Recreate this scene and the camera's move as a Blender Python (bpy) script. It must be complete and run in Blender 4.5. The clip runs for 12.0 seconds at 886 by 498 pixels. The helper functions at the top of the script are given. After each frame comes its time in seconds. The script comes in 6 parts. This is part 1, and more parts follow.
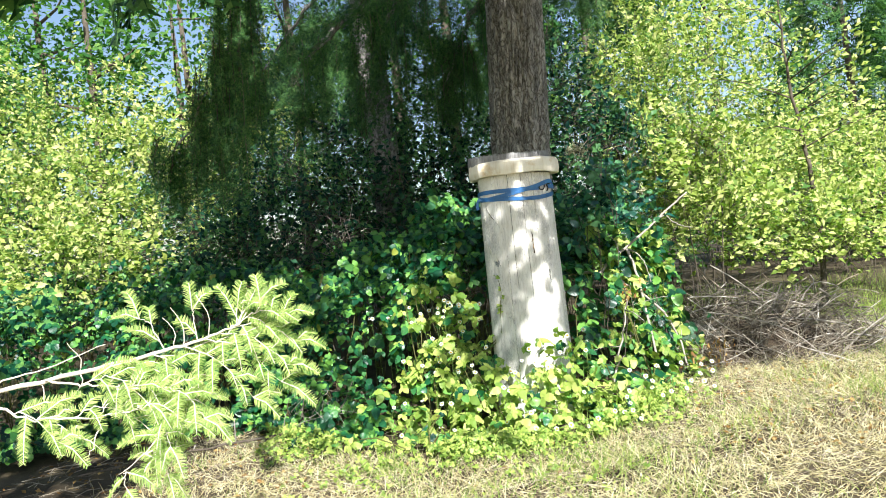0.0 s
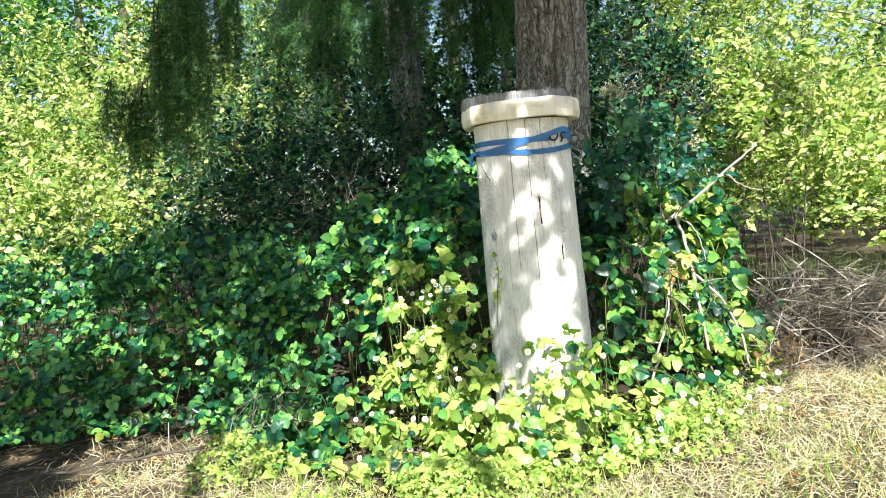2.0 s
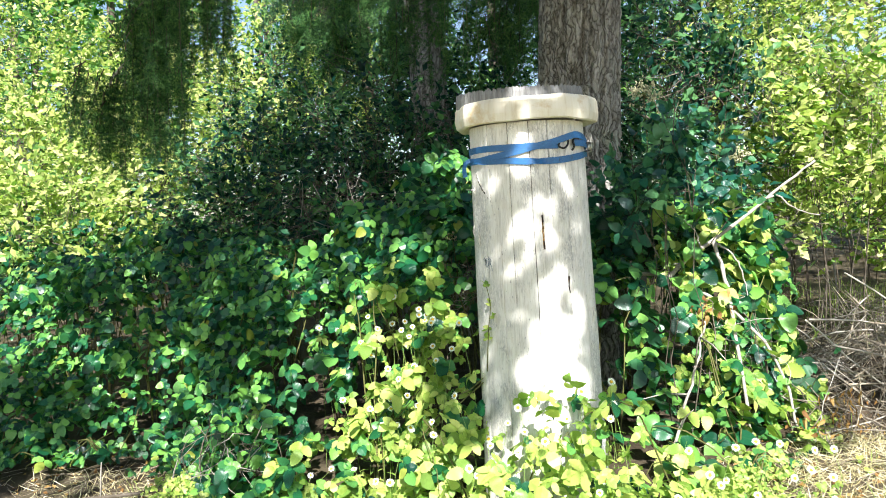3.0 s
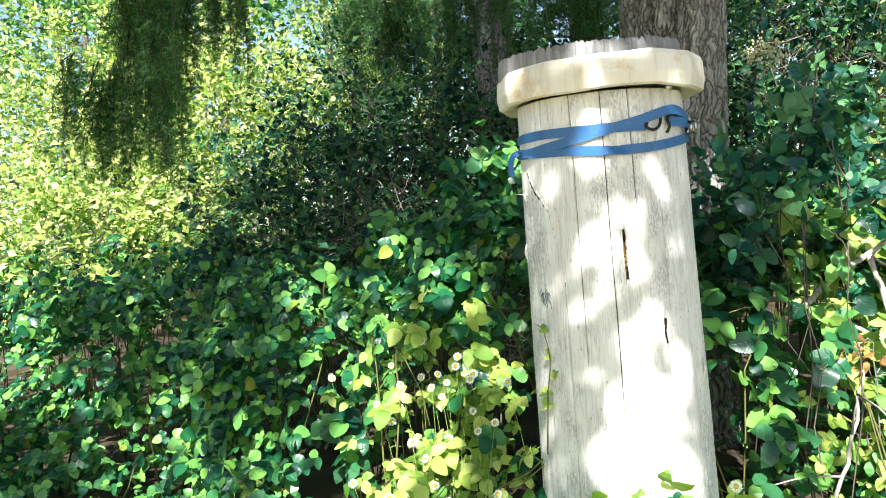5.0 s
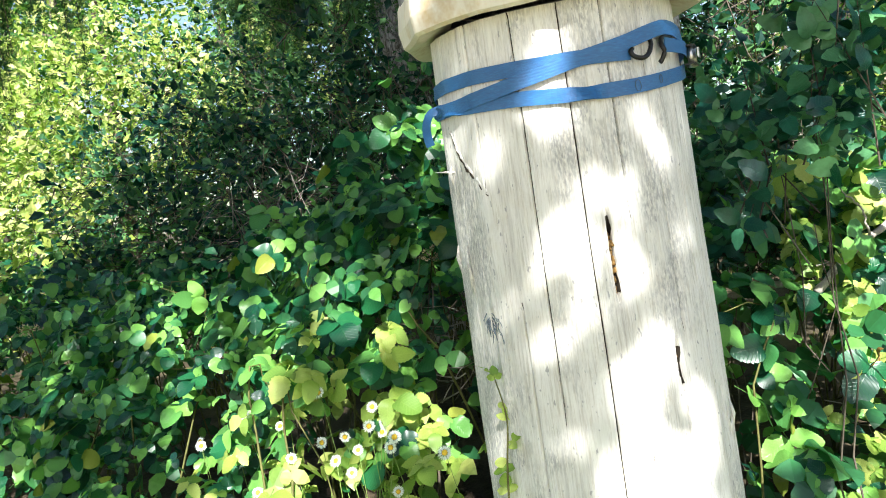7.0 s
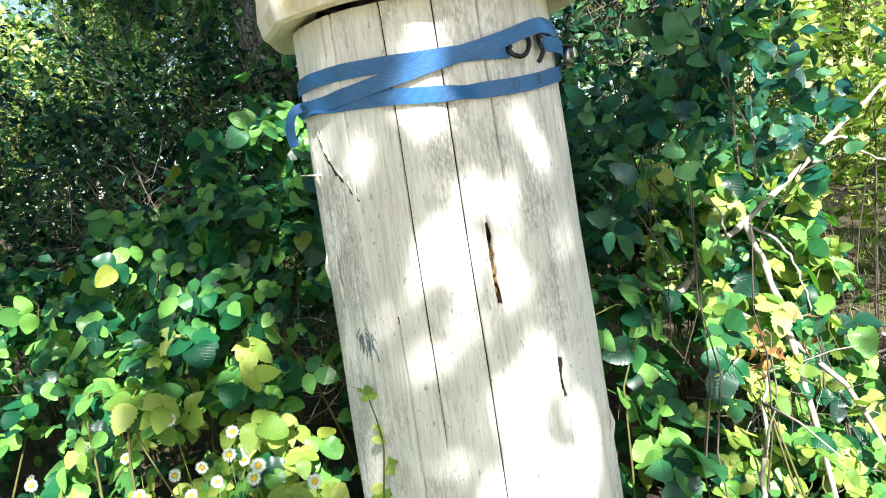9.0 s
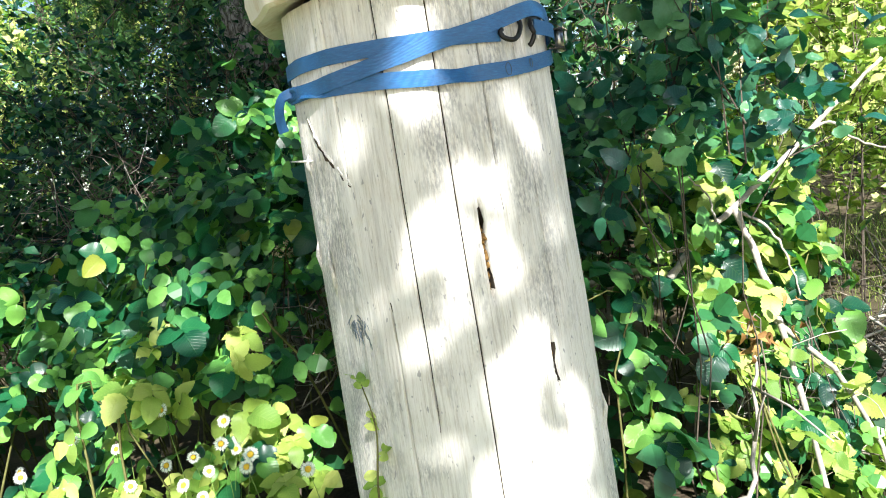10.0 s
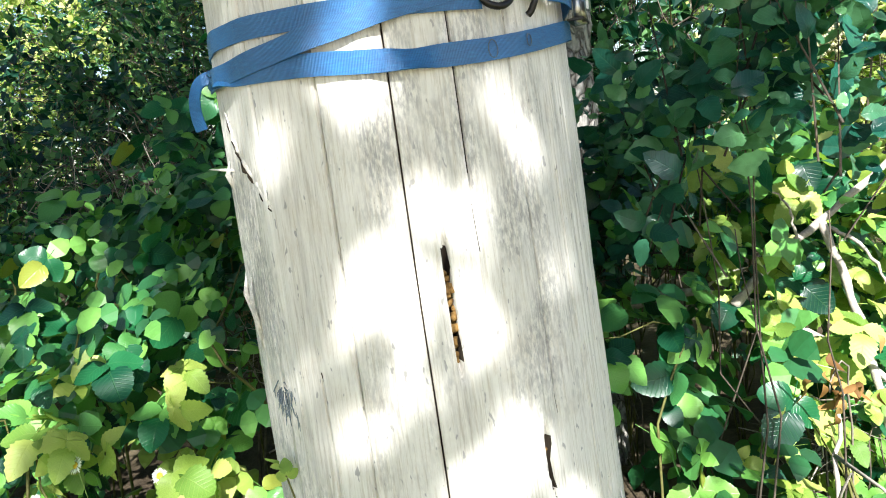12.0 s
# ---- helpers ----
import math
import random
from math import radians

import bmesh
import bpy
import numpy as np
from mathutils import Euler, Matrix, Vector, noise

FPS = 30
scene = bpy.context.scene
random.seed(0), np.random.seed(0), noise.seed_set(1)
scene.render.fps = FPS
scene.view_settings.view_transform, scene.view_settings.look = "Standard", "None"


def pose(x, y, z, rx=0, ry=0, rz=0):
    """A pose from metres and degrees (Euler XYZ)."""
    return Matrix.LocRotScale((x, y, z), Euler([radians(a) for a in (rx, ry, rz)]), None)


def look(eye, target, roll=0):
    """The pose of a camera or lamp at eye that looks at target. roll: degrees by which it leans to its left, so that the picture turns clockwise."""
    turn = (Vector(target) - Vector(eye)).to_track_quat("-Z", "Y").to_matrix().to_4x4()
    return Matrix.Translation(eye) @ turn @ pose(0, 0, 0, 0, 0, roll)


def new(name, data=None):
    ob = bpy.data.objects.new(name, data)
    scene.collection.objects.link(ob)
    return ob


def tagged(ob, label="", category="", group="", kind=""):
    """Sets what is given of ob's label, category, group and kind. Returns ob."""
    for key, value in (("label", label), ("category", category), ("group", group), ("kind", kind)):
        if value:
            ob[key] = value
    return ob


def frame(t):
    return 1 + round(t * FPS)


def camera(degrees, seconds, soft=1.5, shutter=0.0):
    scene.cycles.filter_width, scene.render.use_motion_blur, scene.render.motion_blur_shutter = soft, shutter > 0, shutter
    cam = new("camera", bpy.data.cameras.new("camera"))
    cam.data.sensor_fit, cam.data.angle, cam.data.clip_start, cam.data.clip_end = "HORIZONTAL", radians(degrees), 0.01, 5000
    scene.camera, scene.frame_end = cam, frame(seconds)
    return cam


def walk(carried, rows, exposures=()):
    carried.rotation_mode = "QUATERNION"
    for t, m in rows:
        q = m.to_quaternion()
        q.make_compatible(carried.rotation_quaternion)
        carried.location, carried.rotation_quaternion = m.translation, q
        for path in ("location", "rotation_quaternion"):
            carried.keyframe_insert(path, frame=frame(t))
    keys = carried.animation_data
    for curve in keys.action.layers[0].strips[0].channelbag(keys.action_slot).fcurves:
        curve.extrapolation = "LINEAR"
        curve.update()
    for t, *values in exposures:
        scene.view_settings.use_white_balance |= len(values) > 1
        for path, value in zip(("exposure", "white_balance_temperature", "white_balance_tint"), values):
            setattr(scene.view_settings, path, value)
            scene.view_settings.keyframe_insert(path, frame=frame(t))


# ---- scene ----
cam = camera(60.6, 12.0, 1.0)
METRES, EYE, TILT, LEAN, TURN = 5.0, 1.4, -6.0, -2.0, 0.0
ROWS = [
    (0.0, 0.0, 0.0, 0.0, 0.75, 5.58, 7.75),
    (0.5, 0.0239, 0.0425, 0.0019, 3.95, 5.73, 7.88),
    (1.0, 0.0607, 0.11, 0.0113, 7.86, 5.27, 7.55),
    (1.5, 0.0785, 0.1897, 0.017, 8.26, 4.47, 7.64),
    (2.0, 0.112, 0.2633, 0.0257, 6.4, 2.96, 6.72),
    (2.5, 0.1475, 0.3394, 0.041, 7.82, 3.16, 4.8),
    (3.0, 0.1549, 0.4205, 0.051, 9.38, 3.41, 4.29),
    (3.5, 0.1594, 0.4725, 0.0598, 11.74, 3.86, 4.1),
    (5.5, 0.1555, 0.6911, 0.0888, 17.03, 3.77, 5.25),
    (6.0, 0.1611, 0.7292, 0.0948, 17.67, 3.11, 5.48),
    (6.5, 0.147, 0.7645, 0.098, 16.23, 2.66, 7.05),
    (7.0, 0.1248, 0.8178, 0.1047, 10.67, 2.01, 9.37),
    (7.5, 0.1233, 0.8361, 0.1085, 6.17, 1.04, 10.05),
    (9.5, 0.1178, 0.8432, 0.1103, -0.37, -0.09, 10.52),
    (10.0, 0.1169, 0.8443, 0.1085, -0.7, -0.72, 10.78),
    (10.5, 0.1147, 0.8467, 0.1073, -0.62, -1.42, 11.15),
    (11.0, 0.122, 0.8643, 0.1076, 0.17, -1.88, 11.28),
    (11.5, 0.144, 0.9069, 0.1148, 1.94, -1.99, 10.7),
    (12.0, 0.1544, 0.9324, 0.1244, 4.74, -1.89, 9.0),
]
walk(cam, [(t, pose(0, 0, EYE, TILT, LEAN, TURN) @ pose(METRES * x, METRES * y, METRES * z, 90 + pitch, roll, yaw)) for t, x, y, z, yaw, pitch, roll in ROWS],
     exposures=[(0.0, 1.24), (2.5, 1.47), (5.5, 1.72), (7.5, 1.69), (10.5, 1.65), (12.0, 1.66)])

# ---- sky, sun ----
SUN_DIR = Vector((0.22, -1.0, 0.86)).normalized()
world = bpy.data.worlds.new("sky")
scene.world = world
world.use_nodes = True
wn = world.node_tree.nodes
sky = wn.new("ShaderNodeTexSky")
sky.sky_type, sky.sun_disc = "NISHITA", False
sky.dust_density = 1.0
sky.sun_elevation, sky.sun_rotation = math.asin(SUN_DIR.z), math.atan2(SUN_DIR.x, SUN_DIR.y)
world.node_tree.links.new(sky.outputs[0], wn["Background"].inputs[0])
wn["Background"].inputs[1].default_value = 0.075
sun = new("sun", bpy.data.lights.new("sun", "SUN"))
sun.data.energy, sun.data.angle, sun.data.color = 5.0, radians(0.6), (1.0, 0.98, 0.965)
sun.matrix_world = look(SUN_DIR * 30, (0, 0, 0))

# ---- materials ----


def material(name):
    m = bpy.data.materials.new(name)
    m.use_nodes = True
    return m, m.node_tree.nodes, m.node_tree.links, m.node_tree.nodes["Principled BSDF"]


def node(nodes, kind, **values):
    n = nodes.new(kind)
    for key, value in values.items():
        n.inputs[key].default_value = value
    return n


def ramp(nodes, stops):
    n = nodes.new("ShaderNodeValToRGB")
    while len(n.color_ramp.elements) < len(stops):
        n.color_ramp.elements.new(0.5)
    for e, (at, colour) in zip(n.color_ramp.elements, stops):
        e.position, e.color = at, (*colour, 1)
    return n


def leaf_material(name, dark, mid, light, through_light=0.35, rough=0.42, veins=False, odd=None):
    """Leaf: hue by the piece, light let through, a little gloss."""
    m, n, l, p = material(name)
    geo, info = n.new("ShaderNodeNewGeometry"), n.new("ShaderNodeObjectInfo")
    add = n.new("ShaderNodeMath")
    add.operation = "ADD"
    l.new(geo.outputs["Random Per Island"], add.inputs[0])
    l.new(info.outputs["Random"], add.inputs[1])
    fract = n.new("ShaderNodeMath")
    fract.operation = "FRACT"
    l.new(add.outputs[0], fract.inputs[0])
    stops = [(0.0, dark), (0.45, mid), (0.88, light)]
    if odd:
        stops += [(0.98, light), (0.985, odd)]
    r = ramp(n, stops)
    l.new(fract.outputs[0], r.inputs[0])
    tex = node(n, "ShaderNodeTexNoise", Scale=55.0, Detail=3.0)
    co = n.new("ShaderNodeTexCoord")
    l.new(co.outputs["Object"], tex.inputs["Vector"])
    mix = n.new("ShaderNodeMix")
    mix.data_type, mix.blend_type = "RGBA", "MULTIPLY"
    mix.inputs["Factor"].default_value = 0.55
    mott = ramp(n, [(0.3, (0.55, 0.6, 0.5)), (0.62, (1, 1, 1))])
    l.new(tex.outputs[0], mott.inputs[0])
    l.new(r.outputs[0], mix.inputs["A"])
    l.new(mott.outputs[0], mix.inputs["B"])
    colour = mix.outputs["Result"]
    if veins:
        uv = n.new("ShaderNodeUVMap")
        sep = n.new("ShaderNodeSeparateXYZ")
        l.new(uv.outputs[0], sep.inputs[0])
        ab = n.new("ShaderNodeMath")
        ab.operation = "ABSOLUTE"
        l.new(sep.outputs[0], ab.inputs[0])
        slope = n.new("ShaderNodeMath")
        slope.operation = "MULTIPLY_ADD"
        slope.inputs[1].default_value = -0.75
        l.new(ab.outputs[0], slope.inputs[0])
        l.new(sep.outputs[1], slope.inputs[2])
        wave = n.new("ShaderNodeMath")
        wave.operation = "PINGPONG"
        wave.inputs[1].default_value = 0.055
        l.new(slope.outputs[0], wave.inputs[0])
        vein = n.new("ShaderNodeMapRange")
        for i, v in enumerate((0.0, 0.012, 1.0, 0.0)):
            vein.inputs[i + 1].default_value = v
        l.new(wave.outputs[0], vein.inputs[0])
        rib = n.new("ShaderNodeMapRange")
        for i, v in enumerate((0.0, 0.02, 1.0, 0.0)):
            rib.inputs[i + 1].default_value = v
        l.new(ab.outputs[0], rib.inputs[0])
        top = n.new("ShaderNodeMath")
        top.operation = "MAXIMUM"
        l.new(vein.outputs[0], top.inputs[0])
        l.new(rib.outputs[0], top.inputs[1])
        weak = n.new("ShaderNodeMath")
        weak.operation = "MULTIPLY"
        weak.inputs[1].default_value = 0.06
        l.new(top.outputs[0], weak.inputs[0])
        vm = n.new("ShaderNodeMix")
        vm.data_type = "RGBA"
        l.new(weak.outputs[0], vm.inputs["Factor"])
        l.new(colour, vm.inputs["A"])
        vm.inputs["B"].default_value = (light[0] * 1.5, light[1] * 1.35, light[2] * 1.6, 1)
        colour = vm.outputs["Result"]
        bump = node(n, "ShaderNodeBump", Strength=0.3, Distance=0.002)
        bump.invert = True
        l.new(top.outputs[0], bump.inputs["Height"])
        l.new(bump.outputs[0], p.inputs["Normal"])
    l.new(colour, p.inputs["Base Color"])
    p.inputs["Roughness"].default_value = rough
    p.inputs["Specular IOR Level"].default_value = 0.40 if veins else 0.20
    tl = n.new("ShaderNodeBsdfTranslucent")
    warm = n.new("ShaderNodeMix")
    warm.data_type, warm.blend_type = "RGBA", "MULTIPLY"
    warm.inputs["Factor"].default_value = 1.0
    warm.inputs["B"].default_value = (0.92, 1.35, 0.50, 1)
    l.new(colour, warm.inputs["A"])
    l.new(warm.outputs["Result"], tl.inputs[0])
    ms = n.new("ShaderNodeMixShader")
    ms.inputs[0].default_value = through_light
    l.new(p.outputs[0], ms.inputs[1])
    l.new(tl.outputs[0], ms.inputs[2])
    l.new(ms.outputs[0], n["Material Output"].inputs[0])
    return m


def grain_material(name, stops, stretch=(1, 1, 1), scale=6.0, fine=60.0, rough=0.8, bump_depth=0.004, spots=None, island=False, streaks=None):
    """Wood, bark, soil, straw: two scales of grain, stretched along the piece."""
    m, n, l, p = material(name)
    co = n.new("ShaderNodeTexCoord")
    mp = node(n, "ShaderNodeMapping", Scale=stretch)
    l.new(co.outputs["Object"], mp.inputs[0])
    a = node(n, "ShaderNodeTexNoise", Scale=scale, Detail=6.0, Roughness=0.6)
    b = node(n, "ShaderNodeTexNoise", Scale=fine, Detail=4.0, Roughness=0.65)
    l.new(mp.outputs[0], a.inputs["Vector"])
    l.new(mp.outputs[0], b.inputs["Vector"])
    mix = n.new("ShaderNodeMath")
    mix.operation = "MULTIPLY_ADD"
    mix.inputs[1].default_value = 0.55
    half = n.new("ShaderNodeMath")
    half.operation = "MULTIPLY"
    half.inputs[1].default_value = 0.45
    l.new(b.outputs[0], half.inputs[0])
    l.new(a.outputs[0], mix.inputs[0])
    l.new(half.outputs[0], mix.inputs[2])
    value = mix.outputs[0]
    if island:
        geo = n.new("ShaderNodeNewGeometry")
        isl = n.new("ShaderNodeMath")
        isl.operation = "MULTIPLY_ADD"
        isl.inputs[1].default_value = 0.42
        sub = n.new("ShaderNodeMath")
        sub.operation = "SUBTRACT"
        sub.inputs[1].default_value = 0.21
        l.new(value, sub.inputs[0])
        l.new(geo.outputs["Random Per Island"], isl.inputs[0])
        l.new(sub.outputs[0], isl.inputs[2])
        value = isl.outputs[0]
    r = ramp(n, stops)
    l.new(value, r.inputs[0])
    colour = r.outputs[0]
    if spots:
        big = node(n, "ShaderNodeTexNoise", Scale=spots[0], Detail=5.0, Roughness=0.7)
        l.new(co.outputs["Object"], big.inputs["Vector"])
        cut = ramp(n, [(spots[1], (0, 0, 0)), (spots[1] + 0.12, (1, 1, 1))])
        l.new(big.outputs[0], cut.inputs[0])
        sm = n.new("ShaderNodeMix")
        sm.data_type = "RGBA"
        f = n.new("ShaderNodeMath")
        f.operation = "MULTIPLY"
        f.inputs[1].default_value = spots[3]
        l.new(cut.outputs[0], f.inputs[0])
        l.new(f.outputs[0], sm.inputs["Factor"])
        l.new(colour, sm.inputs["A"])
        sm.inputs["B"].default_value = (*spots[2], 1)
        colour = sm.outputs["Result"]
    if streaks:
        sm = node(n, "ShaderNodeMapping", Scale=(1, 1, streaks[1]))
        l.new(co.outputs["Object"], sm.inputs[0])
        sn = node(n, "ShaderNodeTexNoise", Scale=streaks[0], Detail=5.0, Roughness=0.7)
        l.new(sm.outputs[0], sn.inputs["Vector"])
        sr = ramp(n, [(0.36, streaks[2]), (0.50, (1, 1, 1))])
        l.new(sn.outputs[0], sr.inputs[0])
        mm = n.new("ShaderNodeMix")
        mm.data_type, mm.blend_type = "RGBA", "MULTIPLY"
        mm.inputs["Factor"].default_value = 1.0
        l.new(colour, mm.inputs["A"])
        l.new(sr.outputs[0], mm.inputs["B"])
        colour = mm.outputs["Result"]
    l.new(colour, p.inputs["Base Color"])
    p.inputs["Roughness"].default_value = rough
    p.inputs["Specular IOR Level"].default_value = 0.12
    bump = node(n, "ShaderNodeBump", Strength=0.8, Distance=bump_depth)
    l.new(mix.outputs[0], bump.inputs["Height"])
    l.new(bump.outputs[0], p.inputs["Normal"])
    return m


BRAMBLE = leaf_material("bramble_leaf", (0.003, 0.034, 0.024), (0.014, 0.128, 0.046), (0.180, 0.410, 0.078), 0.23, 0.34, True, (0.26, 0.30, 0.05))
BRAMBLE_FAR = leaf_material("bramble_leaf_far", (0.003, 0.030, 0.024), (0.014, 0.105, 0.044), (0.165, 0.350, 0.085), 0.23, 0.36)
BROAD = leaf_material("broad_leaf", (0.005, 0.048, 0.038), (0.016, 0.112, 0.072), (0.110, 0.280, 0.115), 0.24, 0.30, True)
# lime is the weeds' colour, and also stands for sun on bramble leaves
LIME = leaf_material("lime_sunlit_leaf", (0.12, 0.240, 0.042), (0.285, 0.405, 0.068), (0.52, 0.58, 0.165), 0.34, 0.45, True)
# the next two leaf colours carry deep shade and full sun
UNDER = leaf_material("shaded_leaf", (0.003, 0.026, 0.022), (0.012, 0.070, 0.040), (0.105, 0.240, 0.085), 0.28, 0.38)
SUNNY = leaf_material("sunlit_leaf", (0.085, 0.200, 0.048), (0.365, 0.440, 0.095), (0.660, 0.665, 0.285), 0.38, 0.5)
WOODLAND = leaf_material("woodland_leaf", (0.040, 0.130, 0.045), (0.080, 0.210, 0.055), (0.180, 0.330, 0.080), 0.4, 0.5)
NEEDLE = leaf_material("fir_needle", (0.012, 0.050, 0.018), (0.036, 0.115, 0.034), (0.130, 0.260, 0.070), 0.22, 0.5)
# pale copy of the needle colour, with the bough's full sun put in
NEEDLE_SUNLIT = leaf_material("fir_needle_sunlit", (0.16, 0.27, 0.06), (0.29, 0.40, 0.105), (0.46, 0.54, 0.19), 0.3, 0.45)
GRASS = leaf_material("grass_blade", (0.14, 0.24, 0.05), (0.26, 0.37, 0.075), (0.42, 0.46, 0.14), 0.3, 0.6)
STRAW = leaf_material("straw", (0.40, 0.32, 0.17), (0.62, 0.53, 0.31), (0.78, 0.71, 0.50), 0.2, 0.7)
DEAD_LEAF = leaf_material("dead_leaf", (0.16, 0.08, 0.03), (0.30, 0.16, 0.05), (0.42, 0.27, 0.10), 0.2, 0.7)
STALK = grain_material("dead_stalk", [(0.2, (0.075, 0.06, 0.045)), (0.5, (0.25, 0.21, 0.15)), (0.8, (0.52, 0.46, 0.35))], (1, 1, 1), 9, 60, 0.8, 0.002, island=True)
PALESTALK = grain_material("pale_dead_stalk", [(0.2, (0.20, 0.18, 0.15)), (0.5, (0.42, 0.39, 0.33)), (0.8, (0.64, 0.60, 0.52))], (1, 1, 1), 9, 60, 0.8, 0.002, island=True)
DEADWOOD = grain_material("dead_branch", [(0.25, (0.14, 0.125, 0.105)), (0.5, (0.33, 0.30, 0.255)), (0.75, (0.54, 0.51, 0.45))], (1, 1, 1), 14, 90, 0.85, 0.004)
BRUSH = grain_material("brush_stalk", [(0.2, (0.045, 0.038, 0.030)), (0.5, (0.16, 0.14, 0.11)), (0.85, (0.44, 0.40, 0.32))], (1, 1, 1), 9, 60, 0.85, 0.002, island=True)
PALEWOOD = grain_material("bare_branch", [(0.2, (0.42, 0.37, 0.29)), (0.6, (0.68, 0.63, 0.53))], (1, 1, 1), 14, 90, 0.8, 0.003)
CANE = grain_material("green_cane", [(0.2, (0.05, 0.038, 0.018)), (0.5, (0.09, 0.09, 0.03)), (0.8, (0.18, 0.19, 0.06))], (1, 1, 1), 10, 80, 0.6, 0.001, island=True)
STEM = grain_material("green_stem", [(0.3, (0.13, 0.22, 0.05)), (0.7, (0.26, 0.36, 0.10))], (1, 1, 1), 10, 80, 0.6, 0.001)
TWIG = grain_material("shrub_twig", [(0.2, (0.030, 0.025, 0.020)), (0.5, (0.080, 0.066, 0.050)), (0.85, (0.23, 0.20, 0.16))], (1, 1, 1), 9, 70, 0.85, 0.002, island=True)
BARK = grain_material("fir_bark", [(0.28, (0.12, 0.115, 0.10)), (0.46, (0.26, 0.252, 0.225)), (0.58, (0.38, 0.37, 0.335)), (0.74, (0.50, 0.49, 0.45))], (1, 1, 0.35), 9, 90, 0.9, 0.02, (3.0, 0.56, (0.30, 0.33, 0.24), 0.5))


def furrow(mat):
    """Dark fissures between long upright bark plates."""
    n, l = mat.node_tree.nodes, mat.node_tree.links
    p = n["Principled BSDF"]
    co = n.new("ShaderNodeTexCoord")
    warp = node(n, "ShaderNodeTexNoise", Scale=5.0, Detail=3.0)
    l.new(co.outputs["Object"], warp.inputs["Vector"])
    mixv = n.new("ShaderNodeMix")
    mixv.data_type, mixv.blend_type = "RGBA", "ADD"
    mixv.inputs["Factor"].default_value = 0.22
    l.new(co.outputs["Object"], mixv.inputs["A"])
    l.new(warp.outputs["Color"], mixv.inputs["B"])
    mp = node(n, "ShaderNodeMapping", Scale=(1, 1, 0.15))
    l.new(mixv.outputs["Result"], mp.inputs[0])
    vor = n.new("ShaderNodeTexVoronoi")
    vor.feature = "DISTANCE_TO_EDGE"
    vor.inputs["Scale"].default_value = 24.0
    l.new(mp.outputs[0], vor.inputs["Vector"])
    cut = ramp(n, [(0.0, (0.36, 0.34, 0.32)), (0.08, (0.72, 0.71, 0.70)), (0.22, (1, 1, 1))])
    l.new(vor.outputs["Distance"], cut.inputs[0])
    mul = n.new("ShaderNodeMix")
    mul.data_type, mul.blend_type = "RGBA", "MULTIPLY"
    mul.inputs["Factor"].default_value = 1.0
    old = p.inputs["Base Color"].links[0].from_socket
    l.new(old, mul.inputs["A"])
    l.new(cut.outputs[0], mul.inputs["B"])
    l.new(mul.outputs["Result"], p.inputs["Base Color"])
    bump = node(n, "ShaderNodeBump", Strength=0.8, Distance=0.02)
    l.new(cut.outputs[0], bump.inputs["Height"])
    l.new(p.inputs["Normal"].links[0].from_socket, bump.inputs["Normal"])
    l.new(bump.outputs[0], p.inputs["Normal"])


furrow(BARK)
WOOD = grain_material("weathered_log", [(0.28, (0.36, 0.345, 0.31)), (0.38, (0.60, 0.58, 0.53)), (0.50, (0.75, 0.73, 0.67)), (0.70, (0.84, 0.825, 0.77))], (1, 1, 0.06), 16, 190, 0.75, 0.003, (9.0, 0.54, (0.64, 0.60, 0.52), 0.5), streaks=(230.0, 0.05, (0.80, 0.77, 0.72)))


def weather(mat):
    """Grey weathered patches that follow the fine grain, and small dark specks."""
    n, l = mat.node_tree.nodes, mat.node_tree.links
    p = n["Principled BSDF"]
    co = n.new("ShaderNodeTexCoord")
    masks = []
    for scale, tall, low, high, detail in ((6.0, 0.45, 0.46, 0.58, 5.0), (210.0, 0.30, 0.40, 0.60, 4.0), (85.0, 0.40, 0.665, 0.70, 2.0)):
        mp = node(n, "ShaderNodeMapping", Scale=(1, 1, tall))
        l.new(co.outputs["Object"], mp.inputs[0])
        nz = node(n, "ShaderNodeTexNoise", Scale=scale, Detail=detail, Roughness=0.65)
        l.new(mp.outputs[0], nz.inputs["Vector"])
        mr = n.new("ShaderNodeMapRange")
        for i, v in enumerate((low, high, 0.0, 1.0)):
            mr.inputs[i + 1].default_value = v
        l.new(nz.outputs[0], mr.inputs[0])
        masks.append(mr.outputs[0])
    both = n.new("ShaderNodeMath")
    both.operation = "MULTIPLY"
    l.new(masks[0], both.inputs[0])
    l.new(masks[1], both.inputs[1])
    top = n.new("ShaderNodeMath")
    top.operation = "MAXIMUM"
    l.new(both.outputs[0], top.inputs[0])
    l.new(masks[2], top.inputs[1])
    weak = n.new("ShaderNodeMath")
    weak.operation = "MULTIPLY"
    weak.inputs[1].default_value = 0.70
    l.new(top.outputs[0], weak.inputs[0])
    mix = n.new("ShaderNodeMix")
    mix.data_type = "RGBA"
    l.new(weak.outputs[0], mix.inputs["Factor"])
    l.new(p.inputs["Base Color"].links[0].from_socket, mix.inputs["A"])
    mix.inputs["B"].default_value = (0.26, 0.26, 0.255, 1)
    l.new(mix.outputs["Result"], p.inputs["Base Color"])


